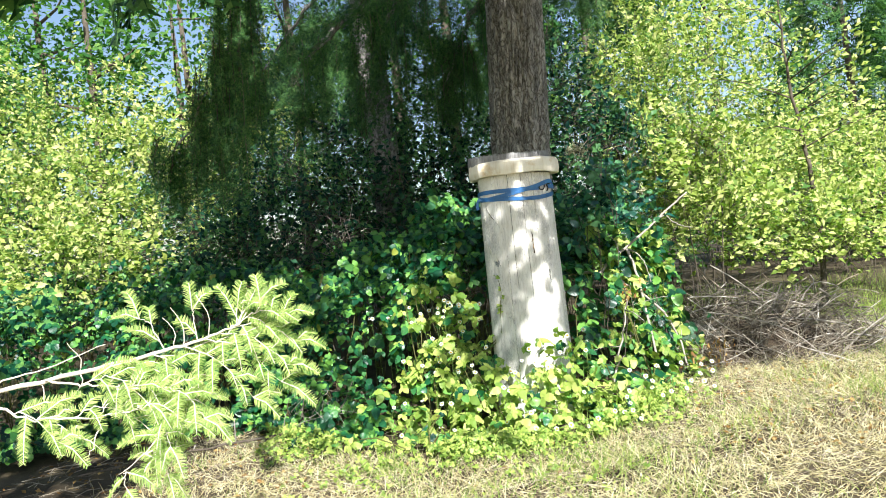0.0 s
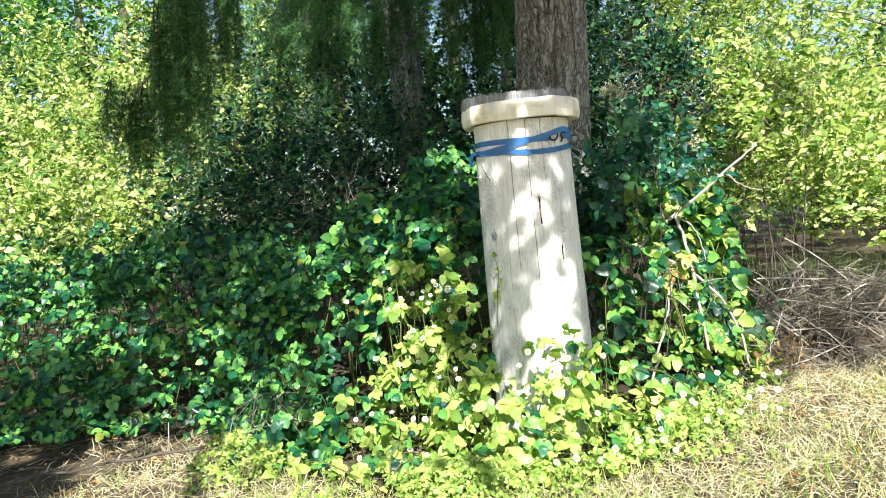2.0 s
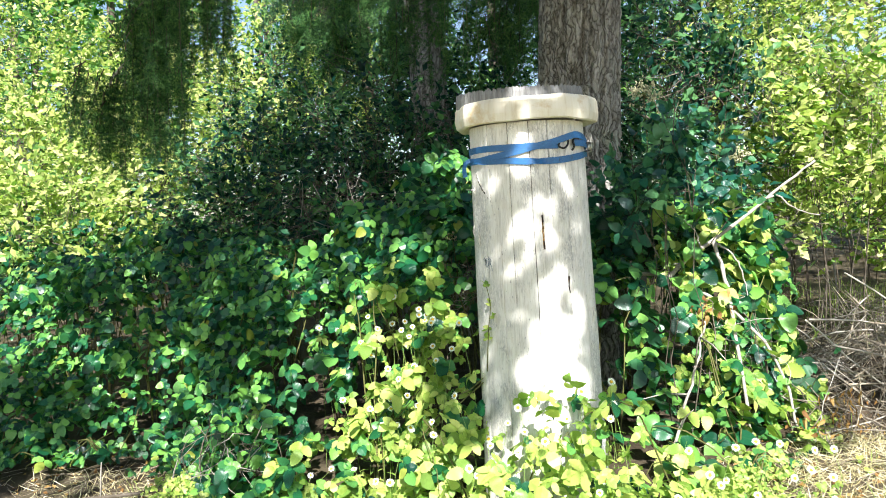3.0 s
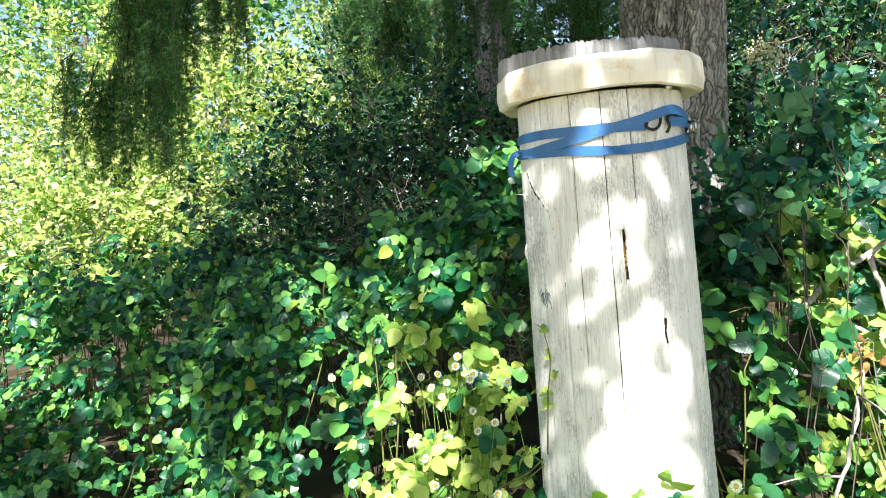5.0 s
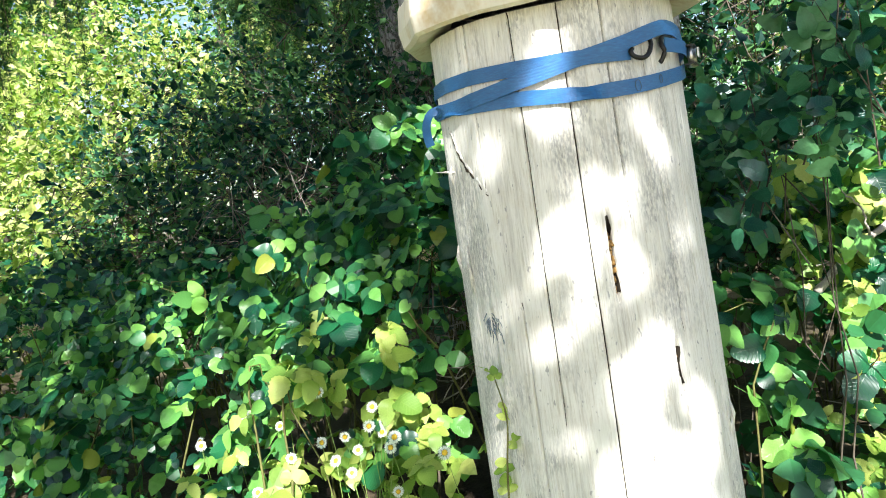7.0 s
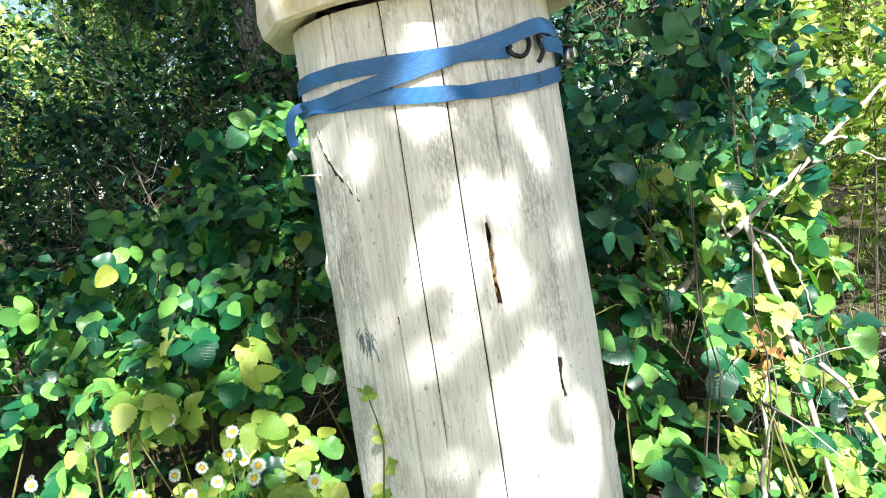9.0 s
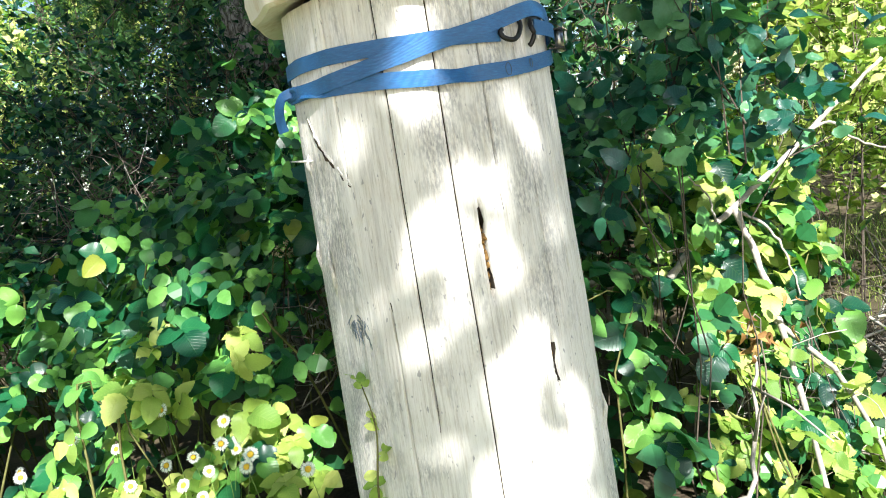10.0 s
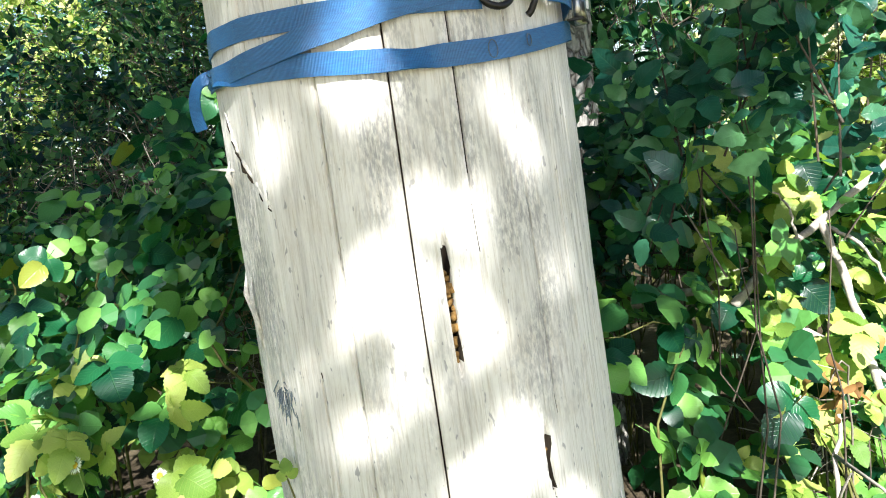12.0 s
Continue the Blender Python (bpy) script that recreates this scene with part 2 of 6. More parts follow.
weather(WOOD)
HEWN = grain_material("hewn_wood", [(0.3, (0.56, 0.45, 0.28)), (0.48, (0.74, 0.68, 0.55)), (0.75, (0.82, 0.79, 0.70))], (1, 1, 0.12), 7, 50, 0.65, 0.003, (5.0, 0.60, (0.54, 0.36, 0.12), 0.7))
ENDGRAIN = grain_material("splintered_wood", [(0.25, (0.07, 0.07, 0.069)), (0.5, (0.22, 0.22, 0.215)), (0.75, (0.40, 0.40, 0.39))], (1, 1, 0.1), 22, 90, 0.85, 0.003)
SOIL = grain_material("soil", [(0.25, (0.020, 0.015, 0.010)), (0.5, (0.060, 0.046, 0.030)), (0.75, (0.15, 0.12, 0.075))], (1, 1, 1), 2.5, 40, 0.95, 0.03, (0.55, 0.47, (0.13, 0.11, 0.065), 0.6))


def bounce_verge(mat):
    """Pale straw colour on the unseen road side, added to bounce sunlight onto the post."""
    n, l = mat.node_tree.nodes, mat.node_tree.links
    p = n["Principled BSDF"]
    co = n.new("ShaderNodeTexCoord")
    sep = n.new("ShaderNodeSeparateXYZ")
    l.new(co.outputs["Object"], sep.inputs[0])
    nz = node(n, "ShaderNodeTexNoise", Scale=1.4, Detail=5.0)
    l.new(co.outputs["Object"], nz.inputs["Vector"])
    edge = n.new("ShaderNodeMath")
    edge.operation = "ADD"
    l.new(sep.outputs[1], edge.inputs[0])
    l.new(nz.outputs[0], edge.inputs[1])
    cut = n.new("ShaderNodeMapRange")
    for i, v in enumerate((2.4, 3.6, 1.0, 0.0)):
        cut.inputs[i + 1].default_value = v
    l.new(edge.outputs[0], cut.inputs[0])
    fine = node(n, "ShaderNodeTexNoise", Scale=35.0, Detail=6.0, Roughness=0.7)
    l.new(co.outputs["Object"], fine.inputs["Vector"])
    straw = ramp(n, [(0.3, (0.26, 0.22, 0.13)), (0.6, (0.54, 0.49, 0.35)), (0.8, (0.66, 0.61, 0.47))])
    l.new(fine.outputs[0], straw.inputs[0])
    mix = n.new("ShaderNodeMix")
    mix.data_type = "RGBA"
    l.new(cut.outputs[0], mix.inputs["Factor"])
    l.new(p.inputs["Base Color"].links[0].from_socket, mix.inputs["A"])
    l.new(straw.outputs[0], mix.inputs["B"])
    l.new(mix.outputs["Result"], p.inputs["Base Color"])


bounce_verge(SOIL)
GAP_SHADE = grain_material("gap_shade", [(0.25, (0.02, 0.015, 0.010)), (0.5, (0.06, 0.045, 0.03)), (0.78, (0.17, 0.135, 0.09))], (1, 1, 1), 8, 70, 0.95, 0.03)
CHECK = grain_material("crack_inside", [(0.3, (0.02, 0.016, 0.012)), (0.7, (0.07, 0.055, 0.04))], (1, 1, 0.2), 20, 80, 0.95, 0.002)

m, n, l, p = material("blue_webbing")
co = n.new("ShaderNodeUVMap")
wv = node(n, "ShaderNodeTexWave", Scale=1.0, Distortion=0.3)
wv.bands_direction = "X"
mp = node(n, "ShaderNodeMapping", Scale=(150.0, 1.0, 1.0))
l.new(co.outputs[0], mp.inputs[0])
l.new(mp.outputs[0], wv.inputs["Vector"])
nz = node(n, "ShaderNodeTexNoise", Scale=40.0, Detail=4.0)
r = ramp(n, [(0.35, (0.002, 0.085, 0.25)), (0.6, (0.003, 0.120, 0.33)), (0.80, (0.02, 0.18, 0.40))])
l.new(nz.outputs[0], r.inputs[0])
l.new(r.outputs[0], p.inputs["Base Color"])
bp = node(n, "ShaderNodeBump", Strength=0.5, Distance=0.001)
l.new(wv.outputs[0], bp.inputs["Height"])
l.new(bp.outputs[0], p.inputs["Normal"])
p.inputs["Roughness"].default_value = 0.52
p.inputs["Specular IOR Level"].default_value = 0.9
p.inputs["Sheen Weight"].default_value = 0.0
WEBBING = m


def plain(name, colour, rough, metal=0.0):
    m, n, l, p = material(name)
    tex = node(n, "ShaderNodeTexNoise", Scale=60.0, Detail=4.0)
    r = ramp(n, [(0.35, tuple(c * 0.7 for c in colour)), (0.65, colour)])
    l.new(tex.outputs[0], r.inputs[0])
    l.new(r.outputs[0], p.inputs["Base Color"])
    p.inputs["Roughness"].default_value, p.inputs["Metallic"].default_value = rough, metal
    return m


BLACK = plain("black_coated_steel", (0.03, 0.028, 0.026), 0.4, 0.6)
STEEL = plain("zinc_steel", (0.55, 0.54, 0.50), 0.35, 1.0)
PETAL = leaf_material("white_petal", (0.78, 0.78, 0.76), (0.84, 0.84, 0.82), (0.88, 0.87, 0.86), 0.3, 0.6)
DISC = plain("yellow_disc", (0.75, 0.50, 0.03), 0.8)
CREAM = plain("cream_blossom", (0.56, 0.54, 0.33), 0.8)
BUD = plain("bramble_bud", (0.40, 0.36, 0.20), 0.8)
RUSTY = grain_material("rotten_wood", [(0.3, (0.06, 0.035, 0.015)), (0.6, (0.30, 0.18, 0.06))], (1, 1, 0.3), 30, 120, 0.95, 0.004)
STAIN = plain("dark_stain", (0.10, 0.13, 0.16), 0.9)
LICHEN = plain("frayed_fibre", (0.22, 0.27, 0.30), 0.9)

# ---- mesh tools ----
RNG = np.random.default_rng(7)


def fast_mesh(name, verts, tris, mat, uv=None, smooth=False):
    """A mesh from arrays that the code computed; tris is (n, 3)."""
    me = bpy.data.meshes.new(name)
    verts, tris = np.asarray(verts, np.float32), np.asarray(tris, np.int32)
    me.vertices.add(len(verts))
    me.vertices.foreach_set("co", verts.ravel())
    me.loops.add(tris.size)
    me.loops.foreach_set("vertex_index", tris.ravel())
    me.polygons.add(len(tris))
    me.polygons.foreach_set("loop_start", np.arange(0, tris.size, 3, dtype=np.int32))
    me.polygons.foreach_set("use_smooth", np.full(len(tris), smooth))
    if uv is not None:
        layer = me.uv_layers.new(name="UVMap")
        layer.data.foreach_set("uv", np.asarray(uv, np.float32)[tris.ravel()].ravel())
    me.update(calc_edges=True)
    me.validate()
    if mat:
        me.materials.append(mat)
    return me


def part(name, data, parent, label="", kind=""):
    ob = new(name, data)
    ob.parent = parent
    return tagged(ob, label, "", "", kind)


def thing(name, at, label, category, group="", kind=""):
    ob = new(name)
    ob.location = at
    ob.empty_display_size = 0.1
    return tagged(ob, label, category, group, kind)


def unit(v):
    return v / np.maximum(np.linalg.norm(v, axis=-1, keepdims=True), 1e-9)


def frames_of(tip, up):
    """Rotations whose y looks along tip and whose z is near up."""
    y = unit(tip)
    x = unit(np.cross(y, up))
    return np.stack([x, y, np.cross(x, y)], -1)


def strew(name, template, at, turn, size, mat):
    """One mesh of many copies of a template (verts, tris) at places with rotations and sizes."""
    tv, tt = template[:2]
    at, size = np.asarray(at), np.asarray(size)
    size = size[:, None, None] if size.ndim == 1 else size[:, None, :]
    v = np.einsum("nij,nvj->nvi", turn, tv[None] * size) + at[:, None, :]
    t = tt[None] + (np.arange(len(at)) * len(tv))[:, None, None]
    uv = np.tile(template[2], (len(at), 1)) if len(template) > 2 else None
    return fast_mesh(name, v.reshape(-1, 3), t.reshape(-1, 3), mat, uv, len(template) > 2)


def leaflet(n=7, width=0.62, tip=0.2, teeth=0.03, fold=0.14, droop=0.16):
    """A leaf 1 long along y with a folded midrib, toothed edge and drooping tip: verts, tris, uv."""
    s = np.linspace(0, 1, n)
    half = width * 0.5 * np.sin(np.pi * np.clip(s, 0, 1) ** 0.8) ** (0.75 + tip)
    half = half * (1 + teeth * np.where(np.arange(n) % 2, 1.6, -1.2))
    half[0], half[-1] = 0.015, 0.0
    z = -droop * s ** 2 + 0.05 * np.sin(s * 6.0)
    mid = np.stack([0 * s, s, z], -1)
    lift = fold * half / (width * 0.5 + 1e-6) * width * 0.5
    left = np.stack([-half, s - 0.02 * half, z + lift], -1)
    right = np.stack([half, s - 0.02 * half, z + lift], -1)
    v = np.concatenate([left, mid, right])
    uv = np.concatenate([np.stack([-half, s], -1), np.stack([0 * s, s], -1), np.stack([half, s], -1)])
    t = []
    for i in range(n - 1):
        for a, b in ((0, n), (n, 2 * n)):
            t.append((a + i, b + i, b + i + 1))
            if i < n - 2:
                t.append((a + i, b + i + 1, a + i + 1))
            else:
                t[-1] = (a + i, b + i, b + i + 1)
    return v, np.array(t), uv


def merge(pieces):
    vs, ts, us, k = [], [], [], 0
    for v, t, u in pieces:
        vs.append(v)
        ts.append(t + k)
        us.append(u)
        k += len(v)
    return np.concatenate(vs), np.concatenate(ts), np.concatenate(us)


def turned(piece, m, scale=1.0):
    v, t, u = piece
    m3 = np.array(m.to_3x3())
    return (v * scale) @ m3.T + np.array(m.translation), t, u


def tube(path, radii, sides=5, close=True):
    """Verts, tris, uv of a tapered tube along a path."""
    path = np.asarray(path, float)
    radii = np.broadcast_to(np.asarray(radii, float), (len(path),))
    d = unit(np.gradient(path, axis=0))
    ref = np.array([0.0, 0.0, 1.0]) if abs(d[0][2]) < 0.8 else np.array([1.0, 0.0, 0.0])
    x = unit(np.cross(d, ref))
    y = np.cross(d, x)
    a = np.linspace(0, 2 * np.pi, sides, endpoint=False)
    ring = x[:, None] * np.cos(a)[None, :, None] + y[:, None] * np.sin(a)[None, :, None]
    v = path[:, None] + ring * radii[:, None, None]
    t, k = [], len(path)
    for i in range(k - 1):
        for j in range(sides):
            p0, p1 = i * sides + j, i * sides + (j + 1) % sides
            t += [(p0, p1, p1 + sides), (p0, p1 + sides, p0 + sides)]
    if close:
        t += [(0, j + 1, j) for j in range(1, sides - 1)]
        e = (k - 1) * sides
        t += [(e, e + j, e + j + 1) for j in range(1, sides - 1)]
    s = np.repeat(np.linspace(0, 1, k), sides)
    return v.reshape(-1, 3), np.array(t), np.stack([s, s], -1)


def curve_points(ends, n=10, wobble=0.0, rng=RNG):
    """A smooth path through a few points, with a little wobble."""
    ends = np.asarray(ends, float)
    s = np.linspace(0, len(ends) - 1, n)
    i = np.clip(s.astype(int), 0, len(ends) - 2)
    f = (s - i)[:, None]
    p0, p1 = ends[np.maximum(i - 1, 0)], ends[i]
    p2, p3 = ends[i + 1], ends[np.minimum(i + 2, len(ends) - 1)]
    out = 0.5 * (2 * p1 + (p2 - p0) * f + (2 * p0 - 5 * p1 + 4 * p2 - p3) * f ** 2 + (3 * p1 - p0 - 3 * p2 + p3) * f ** 3)
    if wobble:
        w = rng.normal(0, wobble, out.shape)
        w[0] = w[-1] = 0
        out = out + w
    return out


def from_pieces(name, pieces, mat, smooth=True):
    v, t, u = merge(pieces)
    return fast_mesh(name, v, t, mat, u, smooth)


def smooth(a, b, x):
    t = np.clip((x - a) / (b - a), 0, 1)
    return t * t * (3 - 2 * t)


def wave(x, y, seed=0.0):
    """Slow unevenness, about -1 to 1."""
    return (np.sin(1.7 * x + 0.6 * y + seed) + np.sin(-0.9 * x + 2.1 * y + 2.3 * seed + 1) + np.sin(3.3 * x - 2.7 * y + seed * 1.7 + 2) * 0.6) / 2.6


# ---- ground ----


def ground_height(x, y):
    far = smooth(14, 60, np.hypot(x, y))
    return (0.035 * wave(x, y) + 0.012 * wave(4 * x, 4 * y, 2.0)) * (1 - far) + 0.02 * np.clip(x, -4, 4) * (1 - far) - 0.02


rows_y = np.concatenate([np.linspace(-1500, -20, 8), np.linspace(-12, 0, 12), np.linspace(0.2, 12, 120), np.linspace(13, 40, 20), np.linspace(60, 2500, 10)])
cols_x = np.concatenate([np.linspace(-2500, -40, 9), np.linspace(-30, -6, 20), np.linspace(-5.8, 6.8, 127), np.linspace(7, 30, 20), np.linspace(45, 2500, 9)])
gx, gy = np.meshgrid(cols_x, rows_y)
gv = np.stack([gx, gy, ground_height(gx, gy)], -1).reshape(-1, 3)
nx_, ny_ = len(cols_x), len(rows_y)
ii = (np.arange(ny_ - 1)[:, None] * nx_ + np.arange(nx_ - 1)[None]).ravel()
gt = np.concatenate([np.stack([ii, ii + 1, ii + nx_ + 1], -1), np.stack([ii, ii + nx_ + 1, ii + nx_], -1)])
tagged(new("ground", fast_mesh("ground", gv, gt, SOIL, None, True)), "uneven soil with dry litter under the grass", "ground", kind="structure")

# ---- the log post ----
AXIS = (0.622, 5.995)
LEAN_X, LEAN_Y = -0.0095, 0.0126


def post_point(theta, z, lift=0.0):
    """A place on the shaft: theta in degrees from the road side, towards +x."""
    r = 0.296 - 0.0126 * (z - 1) + lift
    a = radians(theta)
    return Vector((AXIS[0] + LEAN_X * (z - 1) + r * math.sin(a), AXIS[1] + LEAN_Y * (z - 1) - r * math.cos(a), z))


CRACKS = [(-38.0, 1.50, 1.86, 0.015), (-16.0, 0.98, 1.86, 0.020), (4.6, 0.7, 1.86, 0.014), (22.6, 1.40, 1.86, 0.020), (40.4, 1.15, 1.86, 0.014),
          (36.0, 0.2, 1.03, 0.015), (-28.0, 0.2, 1.25, 0.015), (-58.0, 0.3, 1.3, 0.012), (55.0, 0.5, 1.5, 0.01), (18.0, 0.2, 0.9, 0.012), (63.0, 0.85, 1.0, 0.022)]
GASHES = [(13.2, 1.335, 0.105, 1.25, 0.045), (35.4, 1.085, 0.05, 1.2, 0.03), (-46.0, 1.205, 0.03, 2.4, 0.02), (66.0, 0.90, 0.03, 1.2, 0.02), (61.5, 0.965, 0.025, 1.0, 0.02)]


def build_post():
    log = thing("log_post", (AXIS[0], AXIS[1], 0), "pale weathered upright log post with cracks and a hewn collar", "log post")
    inv = Matrix.Translation((-AXIS[0], -AXIS[1], 0))
    angles = set(np.round(np.linspace(-180, 178, 180), 2))
    for c in CRACKS:
        angles |= {round(c[0] + d * c[3] * 20, 2) for d in (-3.0, -1.5, -0.8, -0.3, 0.3, 0.8, 1.5, 3.0)}
    for g in GASHES:
        angles |= {round(g[0] + d * g[3], 2) for d in (-1.6, -1, -0.6, -0.2, 0.2, 0.6, 1, 1.6)}
    angles = sorted(angles)
    zs = np.linspace(-0.15, 1.862, 150)
    rows = []
    for z in zs:
        for a in angles:
            lift = 0.006 * noise.noise((math.sin(radians(a)) * 2.2, math.cos(radians(a)) * 2.2, z * 0.9)) + 0.003 * noise.noise((a * 0.16, 3.0, z * 1.6))
            lift += 0.0022 * noise.noise((a * 0.5, 8.0, z * 3.0))
            lift += 0.018 * max(0.0, (0.5 - z)) ** 1.2
            wob = 0.5 * noise.noise((z * 2.3, 1.0, 0.0))
            for c, z0, z1, deep in CRACKS:
                if z0 < z < z1:
                    fade = min(1.0, (z - z0) / 0.12, (z1 - z) / 0.02 if z1 < 1.8 else 1.0)
                    lift -= deep * fade * max(0.0, 1 - abs(a - c) / (deep * 29))
            for g, zc, hz, half, deep in GASHES:
                f = 1 - ((z - zc) / hz) ** 2
                if f > 0:
                    lift -= deep * max(0.0, 1 - (abs(a - g - 0.6 * noise.noise((z * 30, 2.0, g))) / (half * (0.35 + 0.65 * f))) ** 2) * f ** 0.5
            rows.append(post_point(a + wob, z, lift))
    k = len(angles)
    v = np.array([inv @ p for p in rows])
    t, dark = [], []
    for i in range(len(zs) - 1):
        for j in range(k):
            a, b = i * k + j, i * k + (j + 1) % k
            t += [(a, b, b + k), (a, b + k, a + k)]
            mid, z = (angles[j] + angles[(j + 1) % k]) / 2, (zs[i] + zs[i + 1]) / 2
            inside = any(abs(mid - c) < deep * 20 * 0.79 * min(1.0, 0.25 + (z - z0) / 0.25) and z0 < z < z1 for c, z0, z1, deep in CRACKS)
            inside = inside or any(abs(mid - g) < half * 0.8 and abs(z - zc) < hz * 0.8 for g, zc, hz, half, deep in GASHES[:2])
            dark += [inside, inside]
    shaft = fast_mesh("shaft", v, np.array(t), WOOD, None, True)
    shaft.materials.append(CHECK)
    shaft.polygons.foreach_set("material_index", np.array(dark, np.int32))
    part("shaft", shaft, log)
    # rotten filling in the large gash
    rng = np.random.default_rng(3)
    cores = {0: [], 1: []}
    for i in range(26):
        g = GASHES[0] if i < 18 else GASHES[1]
        pieces = cores[0 if i < 18 else 1]
        z = g[1] + g[2] * rng.uniform(-0.85, 0.5)
        p0 = np.array(inv @ post_point(g[0] + rng.uniform(-0.5, 0.5), z, -0.022))
        p1 = p0 + rng.normal(0, 0.006, 3) + np.array([0, -0.008, rng.uniform(-0.012, 0.012)])
        pieces.append(tube([p0, (p0 + p1) / 2 + rng.normal(0, 0.002, 3), p1], [0.004, 0.006, 0.002], 5))
    for pieces in cores.values():
        part("rotten_core", from_pieces("rotten_core", pieces, RUSTY), log, "crumbling brown rot in the gash", "stuff")
    # the hewn collar: a ring of axe facets
    facets = [(-172, .352), (-140, .358), (-108, .36), (-78, .352), (-52, .362), (-22, .352), (6, .360), (34, .362), (58, .366), (86, .362), (118, .358), (150, .352)]
    ring, zs2 = [], [(1.885, -0.10), (1.858, -0.012), (1.864, -0.002), (1.90, 0.004), (1.955, 0.0), (1.972, -0.008), (1.978, -0.03)]
    dense = []
    for q in range(len(facets)):
        a0, r0 = facets[q]
        a1, r1 = facets[(q + 1) % len(facets)]
        a1 = a1 + 360 if a1 < a0 else a1
        p0 = Vector((r0 * math.sin(radians(a0)), -r0 * math.cos(radians(a0))))
        p1 = Vector((r1 * math.sin(radians(a1)), -r1 * math.cos(radians(a1))))
        for s in (0.03, 0.2, 0.4, 0.6, 0.8, 0.97):
            dense.append(p0.lerp(p1, s))
    for z, out in zs2:
        for i, p in enumerate(dense):
            d = p.length
            q = p * ((d + out + 0.004 * noise.noise((p.x * 9, p.y * 9, z * 14))) / d)
            dz = 0.010 * noise.noise((p.x * 5, p.y * 5, 3.0 + (z > 1.9)))
            ring.append((q.x + LEAN_X * 0.9, q.y + LEAN_Y * 0.9, z + dz))
    k = len(dense)
    t = []
    for i in range(len(zs2) - 1):
        for j in range(k):
            a, b = i * k + j, i * k + (j + 1) % k
            t += [(a, b, b + k), (a, b + k, a + k)]
    part("collar", fast_mesh("collar", np.array(ring), np.array(t), HEWN, None, False), log, "yellowish axe-hewn collar ring")
    # the splintered crown above it
    crown, top = [], []
    k = 420
    for i in range(k):
        a = 2 * math.pi * i / k
        jag = 0.009 * abs(noise.noise((i * 1.7, 1.0, 0.0))) + 0.009 * noise.noise((i * 0.19, 5.0, 0.0))
        r = 0.318 + 0.005 * noise.noise((i * 0.31, 2.0, 1.0)) + 0.004 * noise.noise((i * 1.1, 6.0, 1.0))
        x, y = r * math.sin(a), -r * math.cos(a)
        zt = 2.036 + 0.03 * (y / 0.32) * 0.6 + jag - (0.010 if noise.noise((i * 0.37, 9.0, 4.0)) > 0.38 else 0)
        for rr, z in ((r, 1.955), (r + 0.001, 2.0), (r - 0.004, zt), (r - 0.02, zt - 0.012), (0.0, 2.02 + 0.02 * (y / 0.32))):
            crown.append((rr * math.sin(a) + LEAN_X - 0.026, -rr * math.cos(a) + LEAN_Y, z))
    t = []
    for i in range(k):
        for j in range(4):
            a, b = i * 5 + j, ((i + 1) % k) * 5 + j
            t += [(a, b, b + 1), (a, b + 1, a + 1)]
    part("splintered_top", fast_mesh("splintered_top", np.array(crown), np.array(t), ENDGRAIN, None, False), log, "grey splintered log end")
    # standing splinters and frayed fibres
    for theta, z, h, mat, label in ((68, 0.86, 0.10, WOOD, ""), (-66, 1.52, 0.05, WOOD, ""), (-60, 1.27, 0.12, WOOD, ""), (-74, 1.30, 0.09, WOOD, "")):
        p0 = np.array(inv @ post_point(theta, z, -0.004))
        p1 = np.array(inv @ post_point(theta + 2, z + h * 0.6, 0.010))
        p2 = np.array(inv @ post_point(theta + 2, z + h, 0.004))
        part("splinter", from_pieces("splinter", [tube([p0, p1, p2], [0.007, 0.005, 0.001], 5)], mat), log)
    pieces = []
    for i in range(40):
        th, z = rng.uniform(-52, -42), rng.uniform(1.19, 1.23)
        p0 = np.array(inv @ post_point(th, z, 0.0))
        p1 = np.array(inv @ post_point(th + rng.uniform(0, 5), z - rng.uniform(0.01, 0.035), rng.uniform(0.002, 0.01)))
        pieces.append(tube([p0, (p0 + p1) / 2 + rng.normal(0, 0.002, 3), p1], [0.0012, 0.0012, 0.0004], 3))
    part("frayed_fibre", from_pieces("frayed_fibre", pieces, LICHEN), log, "grey-blue frayed fibres", "stuff")
    # a raised torn edge with a long dark scar under it
    for shift, mat, r, lift, label in ((0.0, CHECK, 0.0036, 0.0015, "long dark torn scar"), (0.008, WOOD, 0.0042, 0.001, "raised torn edge of the scar")):
        line = [np.array(inv @ post_point(a, z + shift, lift + 0.002 * math.sin(7 * a))) for a, z in ((-60, 1.645), (-55.5, 1.60), (-52, 1.575), (-49, 1.555), (-45, 1.535), (-41, 1.512), (-37.5, 1.493), (-34.5, 1.48))]
        path = curve_points(line, 26, 0.0012, rng)
        part("scar", from_pieces("scar", [tube(path, r * np.sin(np.linspace(0.12, 3.0, 26)) * rng.uniform(0.55, 1.2, 26), 6)], mat), log, label)
    # a thin splinter standing out from the flank
    p0, p1 = np.array(inv @ post_point(-62, 1.555, -0.002)), np.array(inv @ post_point(-73, 1.562, 0.035))
    part("splinter", from_pieces("splinter", [tube([p0, (p0 + p1) / 2, p1], [0.003, 0.0025, 0.0008], 5)], WOOD), log)


build_post()

# ---- the ratchet strap ----


